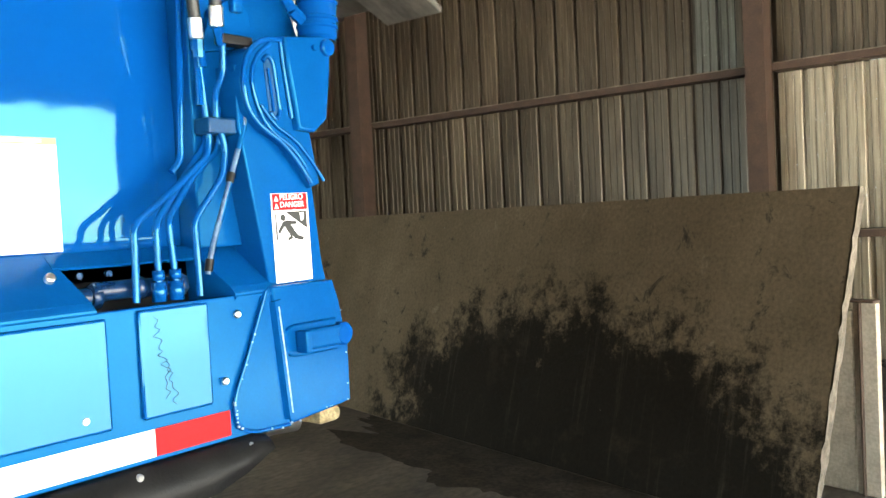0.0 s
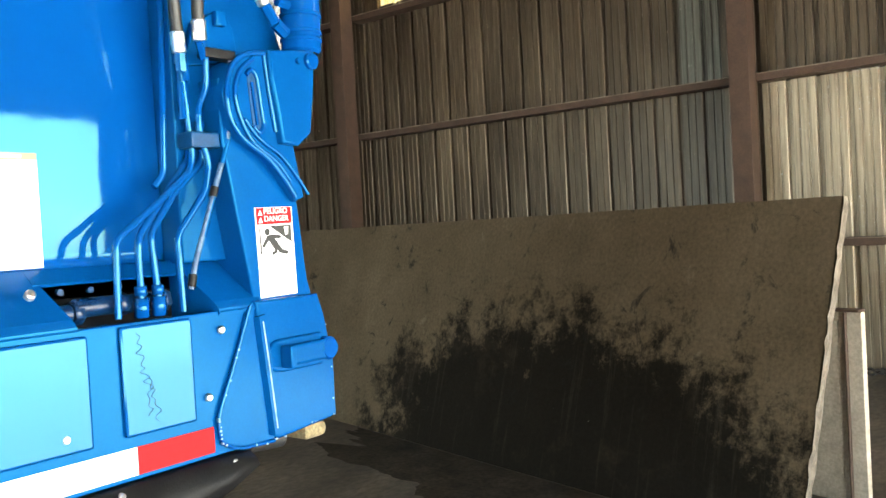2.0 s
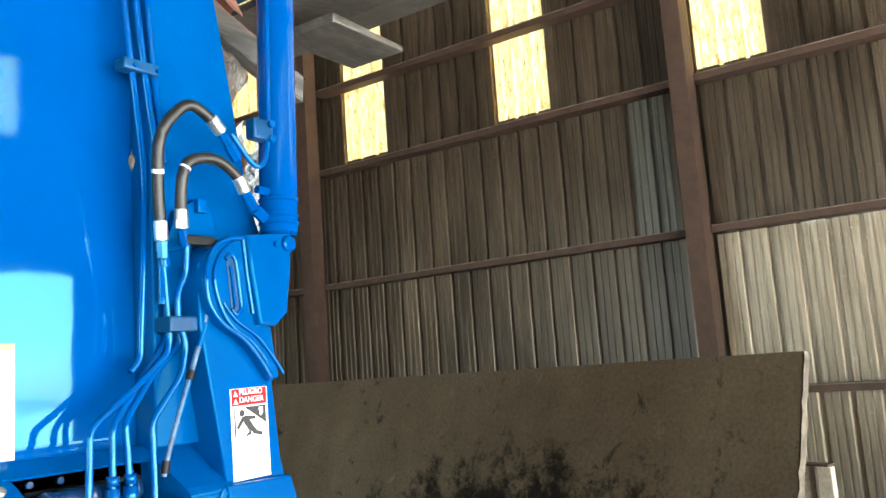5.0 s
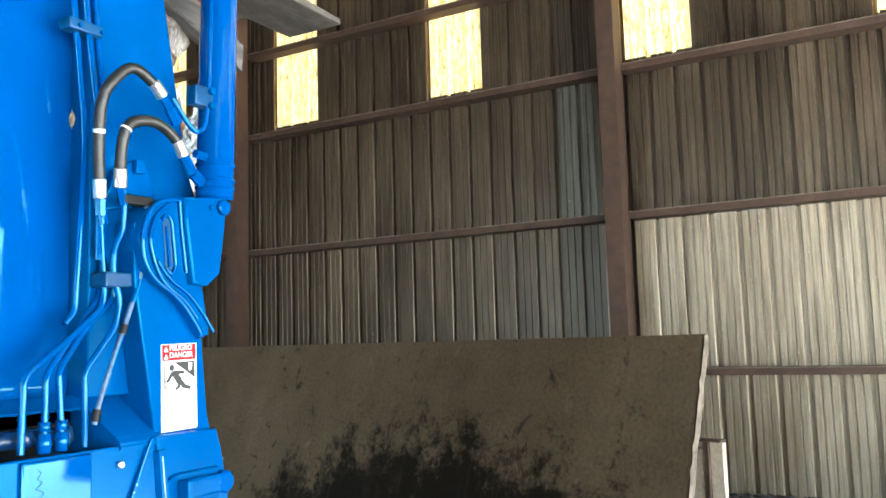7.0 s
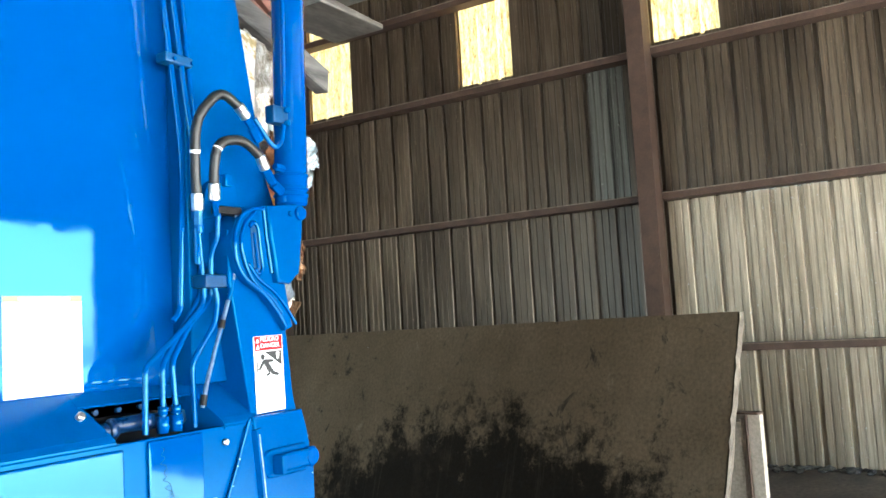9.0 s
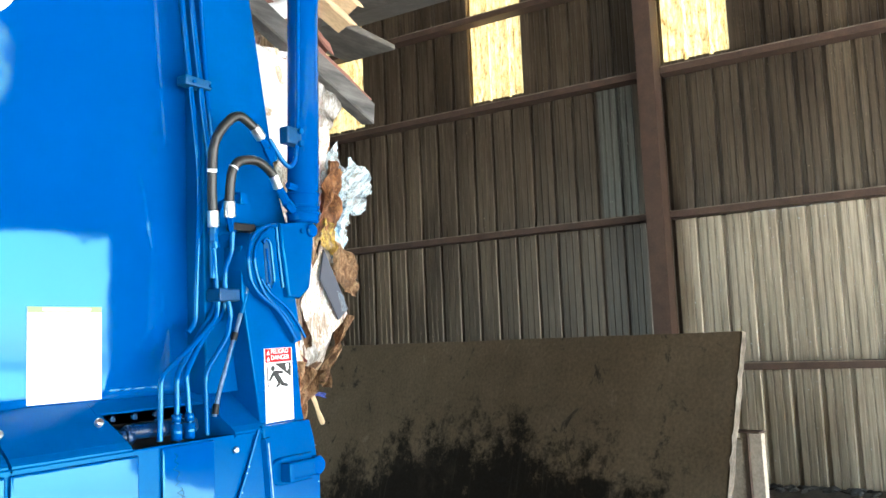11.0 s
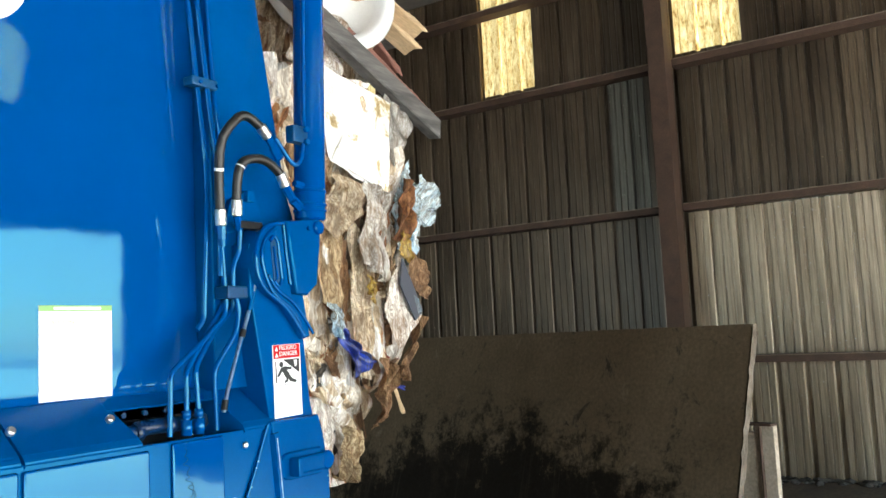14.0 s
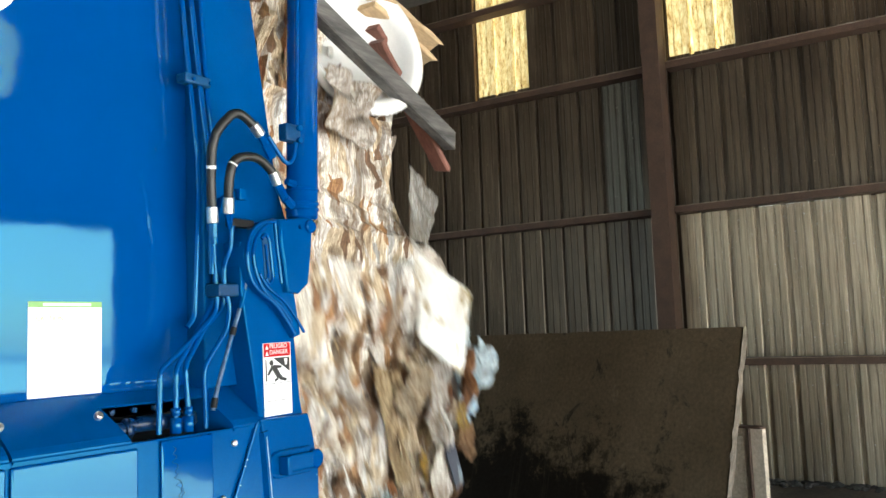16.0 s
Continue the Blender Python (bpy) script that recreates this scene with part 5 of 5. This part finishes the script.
PANEL = stained_panel_material()
PAPER = trash_material("soiled_white_paper", (0.78, 0.74, 0.68), (0.93, 0.91, 0.87), (0.20, 0.11, 0.05), 0.7, 0.45)
cover = quad_board("stained_mattress_cover", [(1.400, 2.440), (1.750, 2.340), (1.810, 2.745), (1.315, 2.820)], PANEL, 0.020, "crumpled white sheet with brown stains", "sheet", 1.0, 12.0, -1.840, 0.014, 2, True)
prism("folded_flap", [(-0.165, -0.14), (0.175, -0.24), (0.195, -0.11), (-0.09, -0.035)], 0.017, 0.024, PANEL, cover, 0.004)
quad_board("grey_sack", [(1.72, 2.56), (1.86, 2.50), (2.00, 2.70), (1.82, 2.88)], T_GREY, 0.012, "crumpled silver-grey plastic sack", "sack", 0.45, -12.0, -1.868, 0.020, 5)
sack = quad_board("printed_sack", [(1.703, 1.869), (1.798, 1.704), (1.965, 1.843), (1.827, 2.11)], PAPER, 0.010, "torn white paper sack with a dark printed panel", "sack", 1.0, 10.0, -1.838, 0.012, 7, False)
for nm, pts, mat in (("dark_print", [(-0.005, 0.20), (0.06, 0.09), (0.125, -0.02), (0.07, -0.06), (-0.03, 0.09)], plain("slate_print", (0.05, 0.055, 0.075), 0.6)), ("pale_print", [(0.062, 0.05), (0.098, 0.03), (0.118, -0.03), (0.088, -0.03)], T_CYAN)):
    o = prism(nm, pts, 0.018, 0.026, mat, sack, 0.0)
bluew = quad_board("blue_wrapper", [(1.385, 1.84), (1.495, 1.60), (1.640, 1.665), (1.500, 1.75)], T_BLUE, 0.006, "crumpled shiny deep blue wrapper", "wrapper", 1.0, 5.0, -1.84, 0.03, 11)
quad_board("blue_wrapper", [(1.36, 1.90), (1.40, 1.77), (1.46, 1.75), (1.43, 1.88)], T_CYAN, 0.006, "crumpled pale blue and green wrapper", "wrapper", 1.0, 5.0, -1.84, 0.03, 13)
quad_board("white_film_sheet", [(1.24, 2.84), (1.50, 2.78), (1.56, 3.04), (1.26, 3.10)], T_WHITE, 0.008, "large crumpled sheet of white plastic film", "film", 0.30, 0.0, -1.90, 0.05, 41)
quad_board("yellow_wrapper", [(1.60, 1.93), (1.65, 1.89), (1.67, 1.98), (1.61, 2.01)], T_YELLOW, 0.006, "small crumpled yellow wrapper", "wrapper", 1.0, 5.0, -1.84, 0.02, 17)
quad_board("yellow_wrapper", [(1.80, 2.10), (1.87, 2.06), (1.88, 2.17), (1.82, 2.20)], T_YELLOW, 0.006, "small crumpled yellow wrapper", "wrapper", 1.0, 5.0, -1.82, 0.02, 19)
quad_board("red_wrapper", [(1.10, 1.72), (1.18, 1.70), (1.19, 1.80), (1.12, 1.82)], T_RED, 0.006, "small crumpled red and white wrapper", "wrapper", 1.0, 5.0, -1.872, 0.02, 23)
bag = empty("plastic_bag", "crumpled clear pale blue plastic bag", "bag")
for k, (dy, dz, w, h, rx) in enumerate(((0.0, 0.06, 0.13, 0.20, 20), (0.05, -0.03, 0.14, 0.18, -15), (-0.03, -0.08, 0.08, 0.22, 25), (0.07, 0.05, 0.09, 0.12, 40), (0.02, 0.0, 0.12, 0.14, -40))):
    scrap("film", w * 1.35, h * 1.35, T_CYAN, bag, pose(0.02 * k - 0.03, dy, dz, rx, 10, 20 - 12 * k), 400 + k, 0.045, nu=20, nv=20, ragged=0.5, smooth=True)
loaded(bag, 1.99, 2.31, 1.0, 0.0, -1.90)
for k, (pts, mat, lab) in enumerate((
        ([(1.91, 1.97), (2.04, 1.91), (2.08, 2.05), (1.93, 2.13)], T_TAN, "crumpled brown cardboard flap"),
        ([(1.80, 1.60), (1.85, 1.57), (1.99, 1.82), (1.95, 1.86)], T_TAN, "bent strip of wet brown cardboard"),
        ([(1.80, 2.16), (1.90, 2.12), (1.98, 2.40), (1.90, 2.44)], T_RUSTY, "torn orange-brown cardboard flap"),
        ([(1.60, 1.40), (1.71, 1.44), (1.79, 1.64), (1.68, 1.68)], T_TAN, "curled flap of brown cardboard"),
        ([(1.40, 1.24), (1.50, 1.22), (1.55, 1.40), (1.43, 1.44)], T_STRAW, "hanging rag of brown fibre"),
        ([(1.30, 2.22), (1.42, 2.12), (1.62, 2.30), (1.44, 2.42)], T_BEIGE, "crumpled beige paper sheet"),
        ([(1.55, 2.05), (1.70, 1.98), (1.74, 2.34), (1.60, 2.40)], T_WHITE, "soiled white plastic sheet"),
        ([(1.56, 1.62), (1.66, 1.59), (1.70, 2.14), (1.54, 2.22)], T_BEIGE, "long hanging sheet of cream paper"),
        ([(1.36, 1.90), (1.49, 1.86), (1.51, 2.34), (1.33, 2.40)], T_STRAW, "long hanging drape of matted fibre"),
        ([(1.63, 2.15), (1.77, 2.09), (1.82, 2.32), (1.67, 2.37)], T_RUSTY, "torn open brown cardboard carton"),
        ([(1.24, 1.30), (1.38, 1.22), (1.44, 1.50), (1.28, 1.56)], T_WHITE, "crumpled dirty white film"))):
    quad_board("cardboard_flap" if mat in (T_TAN, T_RUSTY) else "loose_sheet", pts, mat, 0.006, lab, "refuse", 1.0, 8.0 - 3 * min(k, 5), -1.87 + 0.005 * k if k < 7 else -1.89 + 0.003 * (k - 7), 0.045 if k < 7 else 0.035, 20 + k)


def timber(name, a, b, w, h, mat, label, fall, tumble, x, rx=0, category="timber", splinter=0.0):
    """A sawn or broken timber from a to b (y, z) with worn arrises and a splintered end."""
    L = math.hypot(b[0] - a[0], b[1] - a[1])
    bm = bmesh.new()
    n = 12
    rows = []
    rg = random.Random(int(L * 1000))
    for i in range(n + 1):
        f = i / n
        y = (f - 0.5) * L
        jit = [noise.noise((y * 9 + j * 3, j, 1.0)) * 0.006 for j in range(8)]
        c = 0.006
        sec = [(-w / 2 + c, -h / 2), (w / 2 - c, -h / 2), (w / 2, -h / 2 + c), (w / 2, h / 2 - c), (w / 2 - c, h / 2), (-w / 2 + c, h / 2), (-w / 2, h / 2 - c), (-w / 2, -h / 2 + c)]
        rows.append([bm.verts.new((p[0] + jit[j], y + (rg.uniform(-splinter, splinter) if i == n else 0), p[1] + jit[j])) for j, p in enumerate(sec)])
    for p, q in zip(rows, rows[1:]):
        for j in range(8):
            bm.faces.new((p[j], p[(j + 1) % 8], q[(j + 1) % 8], q[j]))
    bm.faces.new(rows[0])
    bm.faces.new(rows[-1])
    ang = math.degrees(math.atan2(b[1] - a[1], b[0] - a[0]))
    bmesh.ops.transform(bm, matrix=pose(0, 0, 0, ang) @ pose(0, 0, 0, 0, rx, 0), verts=bm.verts[:])
    ob = tagged(part(name, bm, mat), label, category)
    return loaded(ob, (a[0] + b[0]) / 2, (a[1] + b[1]) / 2, fall, tumble, x)


timber("grey_beam", (0.926, 3.211), (2.162, 2.730), 0.065, 0.085, WOOD_GREY, "weathered grey timber beam with a broken end", 0.03, 0.0, -1.85, 0, "timber", 0.02)
timber("red_plank", (1.60, 3.10), (2.26, 2.815), 0.09, 0.03, WOOD_RED, "narrow red-brown painted plank", 0.15, 22.0, -1.95, 10, "plank", 0.01)
for k, (a, b, m) in enumerate((((1.72, 3.36), (2.235, 3.235), WOOD_PINE), ((1.74, 3.30), (2.215, 3.16), WOOD_PINE), ((1.80, 3.22), (2.10, 3.02), WOOD_RED), ((1.84, 3.42), (2.15, 3.30), WOOD_PINE))):
    timber("splintered_board", a, b, 0.10, 0.028, m, "splintered pale pine board", 0.02, 0.0, -1.97 - 0.03 * k, 8 * k - 10, "board", 0.03)
timber("dowel", (1.782, 1.558), (1.842, 1.442), 0.016, 0.016, WOOD_PINE, "thin pale stick hanging from the refuse", 1.0, 5.0, -1.86, 0, "stick")
quad_board("blue_strap", [(1.78, 1.56), (1.88, 1.53), (1.88, 1.545), (1.78, 1.58)], T_BLUE, 0.004, "short strip of blue strapping", "strap", 1.0, 0.0, -1.88, 0.004, 31)


def basin():
    """A round white enamelled basin seen into its bowl, turned from a profile."""
    bm = bmesh.new()
    prof = [(0.0, -0.15), (0.12, -0.145), (0.20, -0.11), (0.245, -0.04), (0.262, 0.0), (0.285, 0.012), (0.312, 0.010), (0.325, -0.004), (0.318, -0.02), (0.285, -0.03), (0.265, -0.08), (0.22, -0.14), (0.12, -0.18), (0.0, -0.185)]
    seg, rings = 48, []
    for r, h in prof:
        rings.append([bm.verts.new((h, r * math.cos(a) * 1.04, r * math.sin(a) * 1.09)) for a in (k * math.tau / seg for k in range(seg))] if r else [bm.verts.new((h, 0, 0))])
    for a, b in zip(rings, rings[1:]):
        for k in range(seg):
            p = [a[k % len(a)], a[(k + 1) % len(a)], b[(k + 1) % len(b)], b[k % len(b)]]
            p = list(dict.fromkeys(p))
            bm.faces.new(p)
    bmesh.ops.transform(bm, matrix=pose(0, 0, 0, 0, -12, -18), verts=bm.verts[:])
    ob = tagged(part("white_basin", bm, ENAMEL, smooth=True), "round white enamelled basin among the refuse", "basin")
    rod("drain", (-0.149, -0.04, -0.03), (-0.138, -0.036, -0.03), 0.028, STEEL, ob, 20, "metal drain ring", bevel=0.003)
    return loaded(ob, 1.572, 3.295, 0.30, 0.0, -1.955)


basin()

# loose things that drop out
bottle = empty("plastic_bottle", "clear crushed plastic drink bottle falling from the truck", "bottle")
prof = [(0.0, -0.15), (0.03, -0.15), (0.036, -0.14), (0.034, -0.09), (0.037, -0.05), (0.033, 0.0), (0.037, 0.05), (0.030, 0.09), (0.014, 0.12), (0.013, 0.15)]
bm = bmesh.new()
tube(bm, [(0, 0, z) for _, z in prof], [max(r, 0.002) for r, _ in prof], 16)
CLEAR = plain("clear_plastic", (0.80, 0.82, 0.83), 0.15)
CLEAR.node_tree.nodes["Principled BSDF"].inputs["Transmission Weight"].default_value = 0.75
part("bottle_body", bm, CLEAR, bottle, smooth=True)
rod("cap", (0, 0, 0.145), (0, 0, 0.165), 0.015, WHITE_DECAL, bottle, 14, bevel=0.002)
rag = tagged(part("pink_rag", crumpled(0.16, 0.20, 77, 0.08, ragged=0.5), trash_material("pink_rag", (0.50, 0.22, 0.18), (0.74, 0.48, 0.42), (0.3, 0.1, 0.08))), "crumpled pinkish rag falling from the load", "rag")
flying = tagged(part("falling_carton", crumpled(0.14, 0.26, 83, 0.06, ragged=0.3, thick=0.004), T_BEIGE), "torn beige carton falling from the load", "carton")


# ---- what moves ----
PUSH = [(0, -0.86), (7.0, -0.86), (8.2, -0.82), (9.3, -0.70), (10.0, -0.62), (10.5, -0.577), (11, -0.527), (11.5, -0.469), (12, -0.400), (12.5, -0.322), (13, -0.252), (13.5, -0.170), (14, -0.085), (14.5, 0.0),
        (15, 0.060), (15.5, 0.090), (15.6, 0.097), (15.7, 0.110), (15.8, 0.130), (15.9, 0.155), (16, 0.190)]
SAG = [(0, 0.06), (13, 0.06), (13.5, 0.05), (14, 0.035), (14.5, 0.0), (15, -0.05), (15.5, -0.135), (15.6, -0.19), (15.7, -0.27), (15.8, -0.40), (15.9, -0.54), (16, -0.71)]
PRESSED = [(0, 0.24), (8.2, 0.24), (9.5, 0.15), (10.5, 0.0), (16, 0.0)]
LEAN = [(0, 0.0), (14.5, 0.0), (15, 0.03), (15.5, 0.08), (15.7, 0.13), (15.9, 0.25), (16, 0.36)]


def at(table, t):
    return float(np.interp(t, [a for a, _ in table], [b for _, b in table]))


def motions():
    walk(tailgate, [(t, pose(*PIVOT, a)) for t, a in ((0, -22.5), (0.5, -16.0), (1.5, -6.0), (2.5, 0.0), (16.0, 0.0))])
    for ob, home, fall, tumble, turn in LOAD:
        rows = []
        up = min(1.0, max(0.0, (home.z - 1.7) / 0.9)) * min(1.0, fall * 1.2)
        inside = 0.35 if home.y < 1.0 else 1.0
        for t, s in PUSH:
            s = min(s, 0.097 if fall < 0.1 else 0.16) if fall < 0.5 else s
            s -= max(0.0, home.y - 1.5) * 0.5 * at(PRESSED, t)
            drop, ahead = at(SAG, t) * fall * inside, at(LEAN, t) * up * inside * (fall > 0.5)
            spin = tumble * max(0.0, (t - 15.0)) ** 2
            rows.append((t, pose(home.x, home.y + s + ahead, home.z + drop, -spin)))
        walk(ob, rows)
    walk(bottle, [(t, pose(x, y, z, a)) for t, x, y, z, a in ((0, -1.95, 1.10, 2.02, 10), (0.7, -1.95, 1.12, 2.02, 10), (0.8, -1.93, 1.20, 1.98, 8), (0.9, -1.9, 1.26, 1.88, 5), (1.0, -1.9, 1.31, 1.77, 6), (1.1, -1.9, 1.46, 1.655, 10),
                                                              (1.2, -1.9, 1.68, 1.53, 22), (1.3, -1.9, 1.88, 1.30, 40), (1.4, -1.9, 2.08, 0.92, 60), (1.5, -1.9, 2.28, 0.42, 80), (1.6, -1.9, 2.45, 0.045, 90), (2.0, -1.9, 2.7, 0.04, 90), (16, -1.9, 2.7, 0.04, 90))])
    walk(rag, [(t, pose(x, y, z, a)) for t, x, y, z, a in ((0, -1.95, 0.60, 1.75, 0), (10, -1.95, 0.75, 1.75, 0), (11.5, -1.95, 1.05, 1.75, 0), (11.8, -1.9, 1.13, 1.76, 0), (12.0, -1.86, 1.25, 1.66, 20), (12.1, -1.86, 1.30, 1.48, 35), (12.2, -1.86, 1.36, 1.22, 50),
                                                           (12.4, -1.86, 1.46, 0.55, 70), (12.55, -1.86, 1.55, 0.06, 85), (16, -1.86, 1.55, 0.06, 85))])
    walk(flying, [(t, pose(x, y, z, a)) for t, x, y, z, a in ((0, -2.1, 1.10, 1.50, 0), (8, -2.1, 1.10, 1.50, 0), (14.5, -2.1, 1.70, 1.45, 0), (15.3, -2.0, 1.80, 1.42, -5), (15.5, -1.95, 1.86, 1.28, -20), (15.6, -1.95, 1.92, 1.15, -35), (15.7, -1.95, 1.98, 0.95, -50),
                                                              (15.8, -1.95, 2.04, 0.68, -65), (15.95, -1.95, 2.12, 0.2, -80), (16, -1.95, 2.14, 0.06, -88))])


motions()
